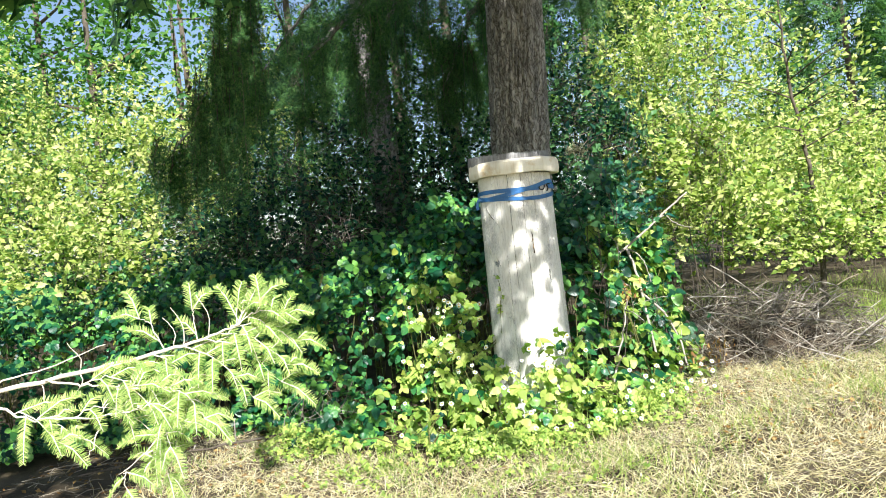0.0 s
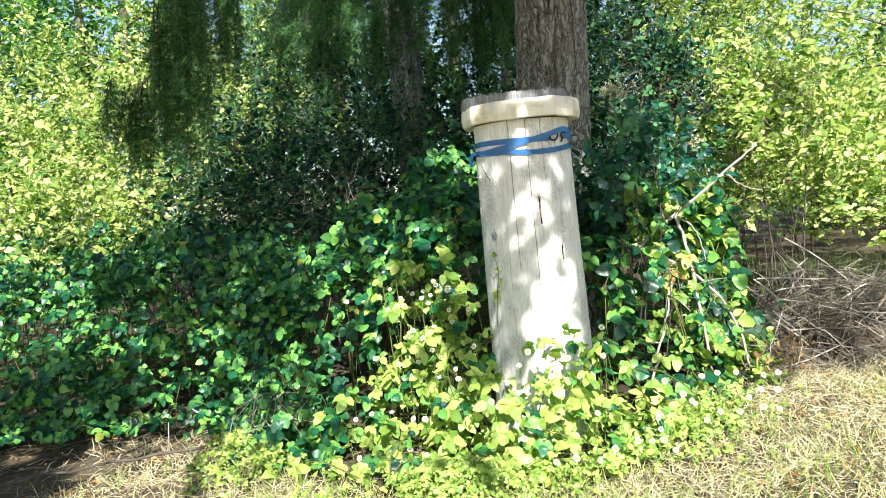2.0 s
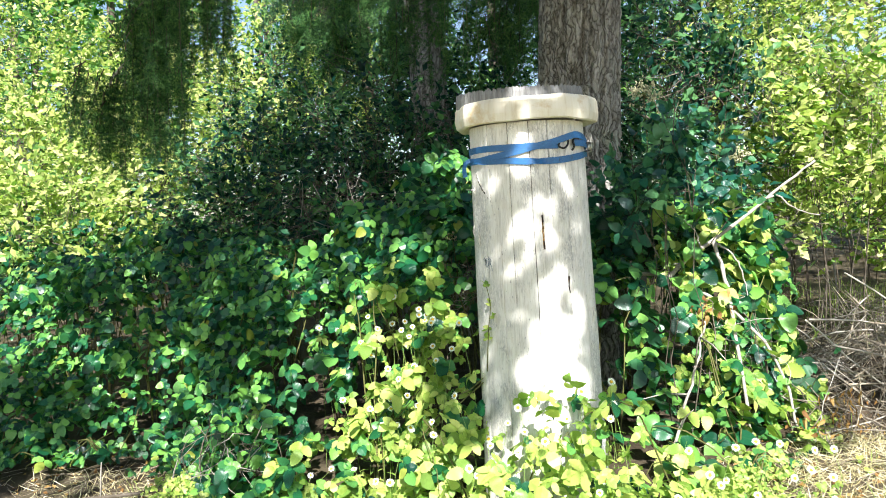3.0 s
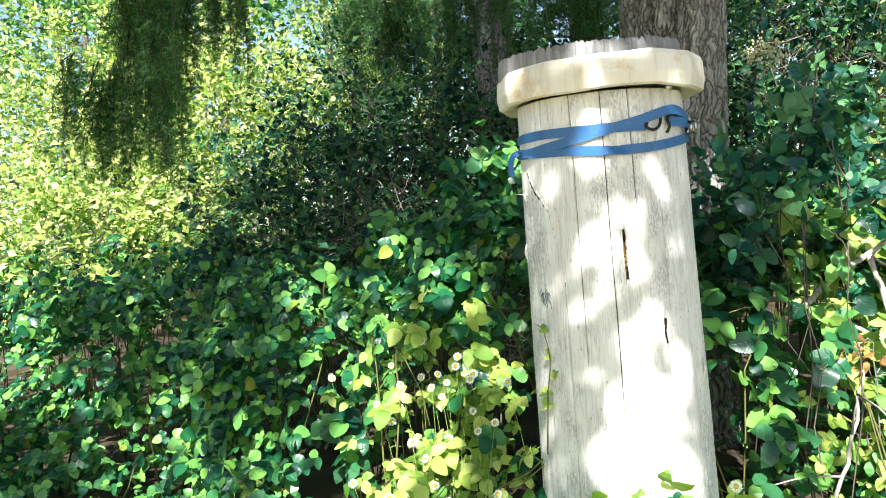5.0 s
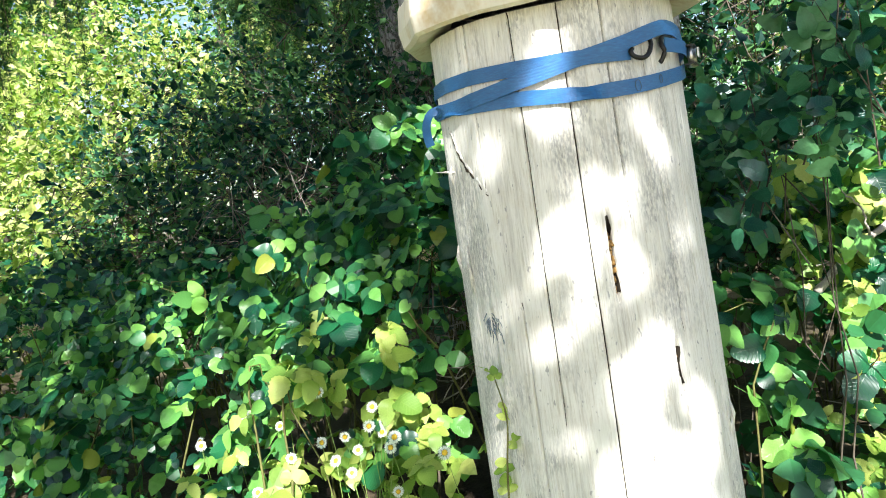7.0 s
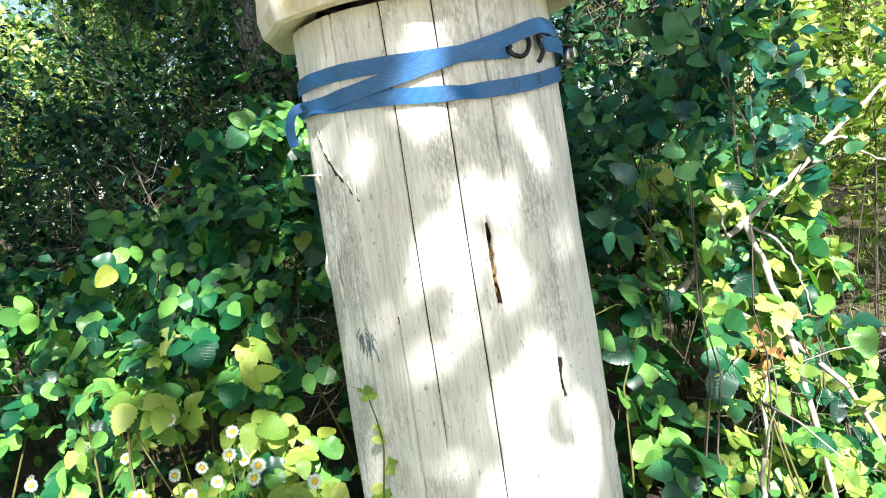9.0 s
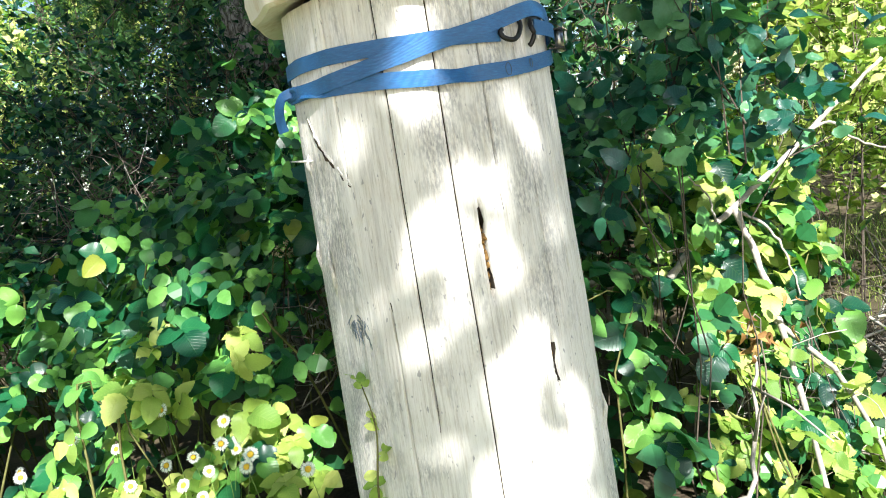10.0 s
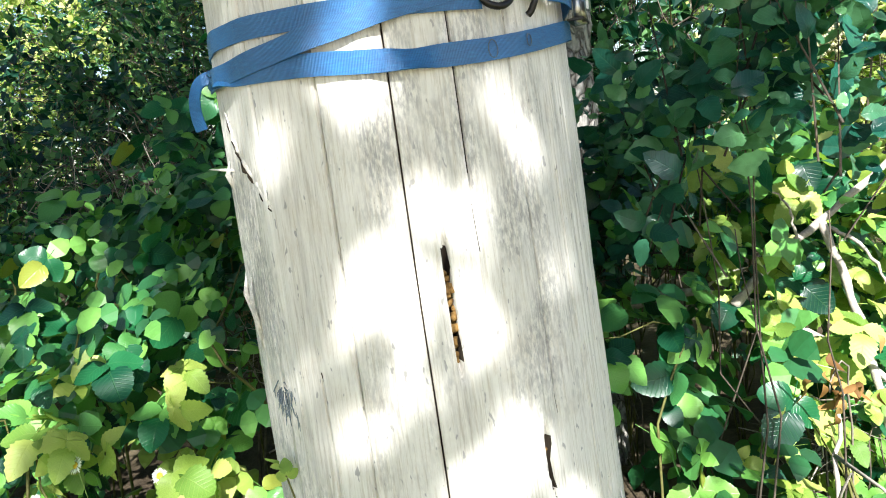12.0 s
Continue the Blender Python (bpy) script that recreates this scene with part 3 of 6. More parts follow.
def ribbon(points, normals, width, thick=0.0022):
    """A webbing band along points, with its face along the normals."""
    p, nrm = np.array(points), unit(np.array(normals))
    d = unit(np.gradient(p, axis=0))
    side = unit(np.cross(d, nrm)) * width / 2
    up = nrm * thick / 2
    k = len(p)
    v = np.concatenate([p - side + up, p + side + up, p + side - up, p - side - up])
    t = []
    for i in range(k - 1):
        for a, b in ((0, 1), (1, 2), (2, 3), (3, 0)):
            q0, q1 = a * k + i, b * k + i
            t += [(q0, q1, q1 + 1), (q0, q1 + 1, q0 + 1)]
    s = np.concatenate([[0], np.cumsum(np.linalg.norm(np.diff(p, axis=0), axis=1))])
    uv = np.concatenate([np.stack([s, np.full(k, w)], -1) for w in (0, 1, 1, 0)])
    return v, np.array(t), uv


def band(keys, lift, width=0.031, twist=()):
    """A band on the shaft through (theta, z) keys."""
    th = np.arange(keys[0][0], keys[-1][0] + 0.1, 2.5)
    zz = np.interp(th, [a for a, _ in keys], [b for _, b in keys])
    zz = np.convolve(np.pad(zz, 4, mode="edge"), np.ones(9) / 9, "valid")
    pts, nrm = [], []
    for a, z in zip(th, zz):
        extra = 0.0014 * math.sin(a * 0.31) + 0.001 * math.sin(a * 0.11 + z * 90)
        pts.append(post_point(a, z, lift + extra))
        tilt = sum(k * math.exp(-((a - c) / w) ** 2) for c, w, k in twist)
        nv = Vector((math.sin(radians(a)), -math.cos(radians(a)), tilt + 0.05 * math.sin(a * 0.23)))
        nrm.append(nv)
    return ribbon(pts, nrm, width)


def build_strap():
    strap = thing("ratchet_strap", post_point(0, 1.7), "faded blue webbing ratchet strap wound twice round the log post", "ratchet strap")
    inv = Matrix.Translation(-strap.location)

    def add(name, piece, mat, label="", parent=strap):
        v, t, u = piece
        return part(name, fast_mesh(name, v - np.array(strap.location), t, mat, u, mat is not WEBBING), parent, label)

    add("upper_webbing", band([(-180, 1.72), (-100, 1.735), (-74, 1.748), (-35, 1.747), (-10, 1.742), (10, 1.742), (34, 1.741)], 0.0075), WEBBING)
    add("crossing_webbing", band([(-72, 1.696), (-55, 1.692), (-39, 1.697), (-15, 1.713), (4, 1.734), (24, 1.753), (37.5, 1.772), (50, 1.793), (62, 1.797), (75, 1.770), (100, 1.745), (180, 1.72)], 0.012), WEBBING)
    add("lower_webbing", band([(-180, 1.70), (-100, 1.705), (-71, 1.702), (-50, 1.690), (-34, 1.686), (-15, 1.681), (5, 1.670), (22, 1.668), (42, 1.676), (68, 1.697), (90, 1.712), (180, 1.70)], 0.008, twist=((12, 6, 0.6), (-52, 7, 0.9))), WEBBING)
    # the loose tail that hangs from the knot
    k0 = post_point(-70, 1.703, 0.012)
    tail = [k0 + Vector(d) for d in ((0.03, -0.012, -0.003), (0.005, -0.008, 0.001), (-0.018, -0.004, -0.006), (-0.030, 0.0, -0.028), (-0.032, 0.002, -0.055), (-0.028, 0.004, -0.078))]
    add("loose_tail", ribbon(curve_points([tuple(p) for p in tail], 16), [(-0.3, -1, 0.3)] * 16, 0.022), WEBBING)
    knot = [post_point(-70 + 10 * math.cos(a), 1.699 + 0.010 * math.sin(a), 0.011) for a in np.linspace(0, 6.3, 12)]
    add("knot", tube([tuple(p) for p in knot], 0.006, 6, False), WEBBING)
    # two bent hooks, hung back to back under the upper band
    for pts in (((44.5, 1.772, 0.004), (43.5, 1.755, 0.012), (40.5, 1.735, 0.016), (36.5, 1.726, 0.020), (33.2, 1.731, 0.016), (32.2, 1.742, 0.012), (33.5, 1.748, 0.010)),
                ((62, 1.774, 0.004), (56, 1.773, 0.006), (51, 1.767, 0.010), (48.4, 1.752, 0.018), (48.8, 1.738, 0.022), (48.2, 1.722, 0.016), (47.4, 1.716, 0.012))):
        add("hook", tube(curve_points([tuple(post_point(*q)) for q in pts], 24), 0.0050, 9), BLACK, "black coated wire hook")
    # the short folded end between the hooks and the ratchet
    add("folded_end", band([(50, 1.752), (56, 1.753), (64, 1.750), (76, 1.745)], 0.020, 0.030), WEBBING, "doubled shaded end of the webbing")
    # brown stains on the lower band
    for th, z, w, h in ((33.5, 1.672, 0.014, 0.024), (46.5, 1.682, 0.009, 0.017)):
        ring = [post_point(th + math.degrees(w / 0.29) * 0.5 * math.cos(q), z + 0.5 * h * math.sin(q), 0.0125) for q in np.linspace(0, 2 * math.pi, 19)]
        add("stain", tube([tuple(p) for p in ring], 0.0008, 4, False), STAIN, "dark ring-shaped stain")
    # the ratchet on the shaded flank
    c = post_point(78, 1.735, 0.018)
    turn = Matrix.Rotation(radians(76), 4, "Z")

    bm = bmesh.new()
    for dz in (-0.020, 0.020):
        m4 = Matrix.Translation(c) @ turn @ Matrix.Translation((0, -0.008, dz)) @ Matrix.Diagonal((0.075, 0.026, 0.003, 1))
        bmesh.ops.create_cube(bm, size=1, matrix=m4)
    bmesh.ops.bevel(bm, geom=bm.edges[:], offset=0.001, segments=1)
    bmesh.ops.transform(bm, matrix=inv, verts=bm.verts)
    me = bpy.data.meshes.new("ratchet_frame")
    bm.to_mesh(me)
    me.materials.append(BLACK)
    part("ratchet_frame", me, strap, "black steel ratchet frame")
    for dx, r in ((-0.02, 0.006), (0.012, 0.010)):
        o = c + turn @ Vector((dx, -0.010, 0))
        add("spindle", tube([tuple(o + Vector((0, 0, -0.024))), tuple(o + Vector((0, 0, 0.024)))], r, 12), STEEL, "bright steel spindle")
    bm = bmesh.new()
    bmesh.ops.create_cube(bm, size=1, matrix=Matrix.Translation(c) @ turn @ Matrix.Translation((-0.004, -0.026, 0.004)) @ Matrix.Diagonal((0.030, 0.004, 0.022, 1)))
    bmesh.ops.bevel(bm, geom=bm.edges[:], offset=0.0015, segments=2)
    bmesh.ops.transform(bm, matrix=inv, verts=bm.verts)
    me = bpy.data.meshes.new("handle")
    bm.to_mesh(me)
    me.materials.append(STEEL)
    part("handle", me, strap, "scratched steel handle")


build_strap()

# ---- places left in sun: unseen shading foliage is cut away on their sun side ----
POST_GAPS = [(-1, 1.77, .08), (-3, 1.71, .09), (-5, 1.63, .07), (-36, 1.62, .032), (-41, 1.57, .03), (55, 1.81, .04), (20, 1.47, .045), (-20, 1.32, .04), (-17, 1.42, .03),
             (0, 1.33, .03), (20, 1.36, .045), (22, 1.27, .05), (22, 1.11, .06), (16, 1.02, .065), (15, .93, .07), (25, .86, .08), (12, .78, .08), (35, .8, .07), (42, .99, .05),
             (-19, 1.15, .04), (-17, .96, .04), (21, .7, .09), (18, .58, .09), (40, .6, .08), (-12, .67, .06), (45, 1.55, .03), (10, 1.93, .06), (32, 1.94, .06), (-15, 1.92, .04)]
GAPS = [(*post_point(a, z), (0.42 if z > 1.15 else 0.60) * r) for a, z, r in POST_GAPS] + [
    (-0.35, 5.78, 0.58, .16), (-0.15, 5.92, 0.68, .14), (-0.3, 5.6, 0.4, .22), (0.1, 5.3, 0.35, .2), (0.6, 5.3, 0.4, .25), (1.0, 5.3, 0.35, .25), (1.4, 5.6, 0.4, .25), (-1.56, 7.47, 1.4, .12), (-1.3, 7.4, 1.2, .15),
    (-0.46, 6.74, 1.3, .07), (0, 6.25, 1.15, .09), (0.15, 6.15, 0.88, .1), (-1.09, 6.26, 0.66, .1), (-2.61, 7.11, 0.67, .1), (-2.28, 6.73, 0.34, .14), (-2.63, 6.44, 0.07, .15), (-1.84, 6.82, 0.43, .12),
    (-0.74, 6.7, 1.27, .07), (-0.71, 6.52, 1.0, .07), (1.65, 6.8, 0.9, .3), (1.9, 6.6, 0.6, .4), (2.0, 7.0, 1.2, .3), (-0.55, 6.25, 0.83, .06), (-2.0, 7.0, 0.8, .10), (-1.5, 6.9, 0.75, .08), (-2.9, 7.1, 0.85, .10), (-1.6, 10.7, 2.9, .2), (-0.3, 10.0, 3.3, .15), (-1.2, 9.5, 2.2, .14), (-2.0, 9.3, 1.6, .14), (-0.5, 11.0, 3.9, .25)]
GAPS = np.array(GAPS)


def in_gap(p, reach):
    """Which places, with foliage reaching so far, would close a gap."""
    d, u = p[:, None, :] - GAPS[None, :, :3], np.array(SUN_DIR)
    along = d @ u
    off = np.linalg.norm(d - along[..., None] * u, axis=-1)
    return ((off < GAPS[None, :, 3] + np.asarray(reach)[:, None]) & (along > 1.2)).any(1)


# ---- plants: templates ----
# leaves turn their faces to the light
FACE = np.array(SUN_DIR) * 0.95
SIMPLE = (np.array([(0, 0, 0), (-0.30, 0.45, 0.08), (0, 0.5, 0.0), (0.30, 0.45, 0.08), (0, 1.0, -0.10)]), np.array([(0, 2, 1), (0, 3, 2), (1, 2, 4), (2, 3, 4)]))
ROUND = (np.array([(0, 0, 0), (-0.24, 0.16, 0.05), (-0.35, 0.50, 0.09), (-0.20, 0.82, 0.03), (0, 1.0, -0.12), (0.20, 0.82, 0.03), (0.35, 0.50, 0.09), (0.24, 0.16, 0.05)]),
         np.array([(0, 7, 1), (1, 7, 6), (1, 6, 2), (2, 6, 5), (2, 5, 3), (3, 5, 4)]))
BLADE = (np.array([(-0.012, 0, 0), (0.012, 0, 0), (-0.009, 0.10, 0.5), (0.009, 0.10, 0.5), (0, 0.36, 0.95)]), np.array([(0, 1, 3), (0, 3, 2), (2, 3, 4)]))


def compound(kind, rng, teeth=0.026, slim=1.0):
    """A bramble leaf: a stalk with three or five toothed leaflets; 1 is the length of the end leaflet."""
    pieces = [tube(curve_points([(0, -0.75, -0.10), (0, -0.35, -0.02), (0, 0, 0)], 5), [0.014, 0.011, 0.009, 0.009, 0.008], 3, False)]
    spots = [(0, 1.0, 0.0), (68, 0.82, -0.28), (-68, 0.80, -0.28)]
    if kind == 5:
        spots += [(118, 0.62, -0.34), (-118, 0.6, -0.34)]
    for a, s, back in spots:
        one = leaflet(17, slim * rng.uniform(0.74, 0.90), rng.uniform(-0.22, 0.05), teeth, rng.uniform(0.08, 0.30), rng.uniform(0.05, 0.30))
        m4 = pose(0, back + (0.05 if a else 0.0), 0, rng.uniform(-16, 12), rng.uniform(-14, 14), -a + rng.uniform(-8, 8))
        pieces.append(turned(one, m4, s))
    return merge(pieces)


def spray(n_side, n_needle, needle, wide, side, seed=0):
    """A flat conifer branchlet 1 long: side shoots with two rows of needles."""
    rng = np.random.default_rng(seed)
    v, t = [], []

    def needles(p, d, length, count):
        x = np.array([d[1], -d[0], 0.0])
        for i in range(count):
            q = p + d * length * (i + 0.6) / count
            for s in (-1, 1):
                w = needle * rng.uniform(0.75, 1.15)
                tip = q + s * x * w * 0.86 + d * w * 0.5 + np.array([0, 0, w * rng.uniform(-0.5, 0.25)])
                k = len(v)
                v.extend([q - d * wide, q + d * wide, tip])
                t.append((k, k + 1, k + 2))
        k = len(v)
        v.extend([p - x * wide * 0.7, p + x * wide * 0.7, p + d * length])
        t.append((k, k + 1, k + 2))

    needles(np.zeros(3), np.array([0.0, 1.0, 0.0]), 1.0, n_needle * 2)
    for i in range(n_side):
        s = 0.1 + 0.8 * i / n_side
        for sg in (-1, 1):
            a = radians(rng.uniform(38, 60))
            d = np.array([sg * math.sin(a), math.cos(a), rng.uniform(-0.25, 0.05)])
            needles(np.array([0, s, 0]), d / np.linalg.norm(d), side * (1 - 0.6 * s) * rng.uniform(0.7, 1.2), n_needle)
    return np.array(v), np.array(t)


SPRAY = spray(5, 5, 0.085, 0.0120, 0.36, 1)
COARSE = spray(4, 4, 0.130, 0.022, 0.42, 2)
DENSE = spray(6, 4, 0.140, 0.048, 0.42, 3)


def low_compound():
    """Three plain leaflets on one stalk, for leaves deep inside or far off."""
    v, t = [], []
    for a, s in ((0, 1.0), (66, 0.82), (-66, 0.8)):
        m3 = np.array(pose(0, 0, 0, -6, 0, -a).to_3x3())
        t.append(ROUND[1] + 8 * len(v))
        v.append((ROUND[0] * s) @ m3.T + [0, -0.22 if a else 0.0, 0])
    return np.concatenate(v), np.concatenate(t)


LOW = low_compound()


def random_units(n, rng, flat=1.0):
    d = rng.normal(size=(n, 3))
    d[:, 2] *= flat
    return unit(d)


# ---- trees ----


def trunk_mesh(name, base, top, r0, r1, ridge, seed, rows=170, cols=150):
    """A bark-ridged tapered trunk from base to top, in the tree's own frame."""
    v, t = [], []
    base, top = Vector(base), Vector(top)
    for i in range(rows + 1):
        s = (i / rows) ** 1.3
        c = base.lerp(top, s)
        r = r0 + (r1 - r0) * s + 0.35 * r0 * math.exp(-s * (top.z - base.z) / 0.45)
        for j in range(cols):
            a = 2 * math.pi * j / cols
            x, y = math.sin(a) * r0 * 2, math.cos(a) * r0 * 2
            z = c.z
            w = 0.5 * noise.noise((x * 2.2, y * 2.2, z * 0.9 + seed))
            g = noise.noise((x * 9 + w, y * 9 - w, z * 1.5 + seed)) + 0.45 * noise.noise((x * 21, y * 21, z * 5.0 + seed))
            plate = 1 - min(1.0, abs(g) * 2.6)
            lift = ridge * (0.5 - plate ** 1.6) + 0.3 * ridge * noise.noise((x * 30, y * 30, z * 22))
            v.append((c.x + (r + lift) * math.sin(a), c.y - (r + lift) * math.cos(a), c.z))
    for i in range(rows):
        for j in range(cols):
            a, b = i * cols + j, i * cols + (j + 1) % cols
            t += [(a, b, b + cols), (a, b + cols, a + cols)]
    return fast_mesh(name, np.array(v), np.array(t), BARK, None, True)


def fir_limb(tree, start, end, sag, seed, cords=0, cord_length=(0.4, 1.0), sprays=60, size=(0.35, 0.6), template=None, spread=0.45, inner=0.3, thick=0.05):
    """A bough: bare limb, then sprays on both sides and hanging cords of foliage."""
    rng = np.random.default_rng(seed)
    o = np.array(tree.location)
    start, end = np.array(start), np.array(end)
    mid = (start + end) / 2 + np.array([0, 0, sag])
    path = curve_points([start, mid, end], 16, 0.02, rng)
    limb = part("limb", from_pieces("limb", [tube(path - o, np.linspace(thick, 0.008, 16), 6)], BARK), tree)
    at, tip, big, twigs = [], [], [], []
    along = unit(end - start)
    for i in range(sprays):
        s = inner + (1 - inner) * rng.uniform() ** 0.8
        p = path[min(15, int(s * 15))] + rng.normal(0, 0.03, 3)
        side = np.cross(along, [0, 0, 1]) * rng.choice([-1, 1])
        d = unit(along * rng.uniform(0.2, 1.0) + side * rng.uniform(0.2, 1.1) + np.array([0, 0, rng.uniform(-0.8, 0.1)]))
        off = rng.uniform(0, spread)
        q = p + d * off
        if off > 0.1:
            twigs.append(tube([p - o, (p + q) / 2 - o + [0, 0, 0.02], q - o], [0.006, 0.005, 0.003], 3, False))
        at.append(q)
        tip.append(unit(d + rng.normal(0, 0.25, 3) + np.array([0, 0, -0.25])))
        big.append(rng.uniform(*size))
    for i in range(cords):
        s = inner + (1 - inner) * rng.uniform()
        p = path[min(15, int(s * 15))] + rng.normal(0, 0.10, 3)
        n = rng.uniform(*cord_length)
        drift = rng.normal(0, 0.06, 3)
        cord = [p + np.array([drift[0] * f, drift[1] * f, -n * f]) + rng.normal(0, 0.012, 3) for f in np.linspace(0, 1, 7)]
        twigs.append(tube(np.array(cord) - o, np.linspace(0.006, 0.002, 7), 3, False))
        for f in np.arange(0.08, 1.0, 0.075 / n):
            q = p + np.array([drift[0] * f, drift[1] * f, -n * f])
            d = rng.normal(0, 0.42, 3)
            at.append(q)
            tip.append(unit(np.array([d[0], d[1], -1.0 + 0.3 * d[2]])))
            big.append(rng.uniform(*size) * (0.75 - 0.25 * f))
    at, tip, big = np.array(at), np.array(tip), np.array(big)
    turn = frames_of(tip, random_units(len(tip), rng) + np.array([0, -0.6, 0.4]))
    clear = ~in_gap(at + tip * big[:, None] * 0.5, big * 0.10)
    if clear.any():
        part("foliage", strew("foliage", template or SPRAY, at[clear] - o, turn[clear], big[clear], NEEDLE), limb, "dark drooping needles", "stuff")
    if twigs:
        part("twig_mass", from_pieces("twig_mass", twigs, TWIG), limb, "", "stuff")


STRAND = spray(2, 4, 0.15, 0.020, 0.34, 6)


def hanging_bough(tree, points, seed, tufts, per, start, low):
    """A drooping bough: curtains of thin cords, each strung with short sprays, with gaps between."""
    rng = np.random.default_rng(seed)
    o = np.array(tree.location)
    path = curve_points(points, 40, 0.012, rng)
    limb = part("limb", from_pieces("limb", [tube(path - o, np.linspace(0.05, 0.006, 40), 6)], BARK), tree)
    at, tip, big, cords = [], [], [], []
    for i in range(tufts):
        c = path[int(39 * (start + (1 - start) * (i + rng.uniform(0.1, 0.9)) / tufts))] + rng.normal(0, 1, 3) * [0.03, 0.22, 0.02]
        foot_z = min(rng.uniform(*low), c[2] - 0.3)
        for j in range(per):
            p = c + rng.normal(0, 1, 3) * [0.055, 0.07, 0.03]
            n = (c[2] - foot_z) * rng.uniform(0.6, 1.0) ** 0.6
            drift = rng.normal(0, 0.05, 2) + [-0.08, 0]
            f = np.linspace(0, 1, 8)
            line = np.stack([p[0] + drift[0] * f ** 0.7, p[1] + drift[1] * f, p[2] - n * f], -1) + rng.normal(0, 0.008, (8, 3))
            cords.append(tube(line - o, np.linspace(0.005, 0.0015, 8), 3, False))
            for s in np.arange(0.05, 1.0, 0.058 / n):
                q = np.array([np.interp(s, f, line[:, k]) for k in range(3)])
                d = rng.normal(0, 0.34, 2)
                at.append(q)
                tip.append(unit(np.array([d[0], d[1], -1.0])))
                big.append(rng.uniform(0.13, 0.24) * (1.1 - 0.4 * s))
    tip = np.array(tip)
    turn = frames_of(tip, random_units(len(tip), rng) + np.array([0, -0.6, 0.4]))
    part("foliage", strew("foliage", STRAND, np.array(at) - o, turn, np.array(big), NEEDLE), limb, "dark drooping needles", "stuff")
    part("cord_mass", from_pieces("cord_mass", cords, TWIG), limb, "", "stuff")


fir = thing("fir_tree", (0.835, 8.27, 0), "large fir tree with deeply furrowed grey-brown bark and drooping boughs", "tree")
part("trunk", trunk_mesh("trunk", (0, 0, -0.15), (0.55, 0, 11.0), 0.322, 0.22, 0.045, 0.0, 260, 190), fir)
# the hanging bough on the open side
hanging_bough(fir, [(0.95, 8.0, 5.8), (-0.7, 7.6, 5.4), (-1.45, 7.42, 4.8), (-1.75, 7.4, 3.9), (-2.1, 7.4, 3.0), (-2.65, 7.38, 2.4)], 11, 14, 7, 0.50, (1.8, 2.7))
hanging_bough(fir, [(0.95, 8.3, 5.2), (0.1, 9.2, 4.9), (-0.5, 9.9, 4.2), (-1.0, 10.3, 3.5)], 12, 7, 5, 0.35, (2.3, 3.1))
fir_limb(fir, (0.9, 8.3, 4.6), (-1.5, 9.2, 3.7), 0.3, 13, 9, (0.4, 1.1), 30, (0.3, 0.55), inner=0.4)
fir_limb(fir, (1.1, 8.4, 4.6), (2.0, 8.9, 4.2), 0.2, 14, 14, (0.3, 0.7), 40, (0.3, 0.5), inner=0.35)
fir_limb(fir, (1.0, 8.5, 4.4), (0.2, 10.2, 3.4), 0.2, 15, 26, (0.4, 1.2), 60, (0.3, 0.55), inner=0.3)
fir_limb(fir, (0.8, 8.3, 5.0), (-0.9, 8.9, 4.0), 0.2, 17, 8, (0.3, 0.9), 30, (0.3, 0.5), inner=0.3)
# unseen boughs, added to keep the trunk in half shade
for i, (x, y, z, zt) in enumerate([(1.75, 4.9, 3.95, 5.4), (1.55, 5.2, 4.9, 6.2), (1.40, 5.6, 5.7, 6.8), (1.75, 4.9, 6.1, 7.4)]):
    fir_limb(fir, (0.95, 8.0, zt), (x, y, z), 0.3, 260 + i, 0, (0.3, 0.6), 15, (0.35, 0.6), DENSE, 0.38, 0.62)
# two more, unseen, added to shade the brush pile and beside the post
fir_limb(fir, (1.0, 8.0, 7.2), (4.0, 3.6, 4.3), 0.5, 270, 0, (0.3, 0.6), 9, (0.4, 0.7), DENSE, 0.5, 0.72)
fir_limb(fir, (1.0, 8.0, 6.4), (2.02, 3.0, 4.1), 0.4, 272, 0, (0.3, 0.6), 4, (0.3, 0.5), DENSE, 0.3, 0.80)
# unseen boughs overhead, added to shade the thicket
OVERHEAD_SHADE = [(-0.9, 4.2, 4.1, 5.2), (-1.7, 3.2, 4.7, 6.2), (-2.3, 4.6, 4.2, 5.4), (-3.1, 5.6, 4.1, 5.0), (-0.3, 5.2, 4.0, 4.7), (0.3, 3.9, 4.3, 5.3),
            (-2.6, 6.2, 4.0, 4.7), (-1.0, 1.9, 5.4, 7.2), (-2.6, 2.2, 5.3, 7.0), (0.9, 5.2, 4.3, 5.2)]
for i, (x, y, z, zt) in enumerate(OVERHEAD_SHADE):
    fir_limb(fir, (0.95, 8.0, zt), (x, y, z), 0.4, 30 + i, 0, (0.3, 0.6), 6 if i in (0, 2) else 9, (0.5, 0.95), DENSE, 0.85, 0.40)
fir_limb(fir, (0.9, 8.0, 5.8), (0.30, 2.9, 4.5), 0.4, 55, 0, (0.3, 0.6), 9, (0.4, 0.8), DENSE, 0.45, 0.62)
fir_limb(fir, (0.9, 8.0, 5.4), (-0.25, 3.4, 4.2), 0.4, 56, 0, (0.3, 0.6), 7, (0.4, 0.8), DENSE, 0.5, 0.62)
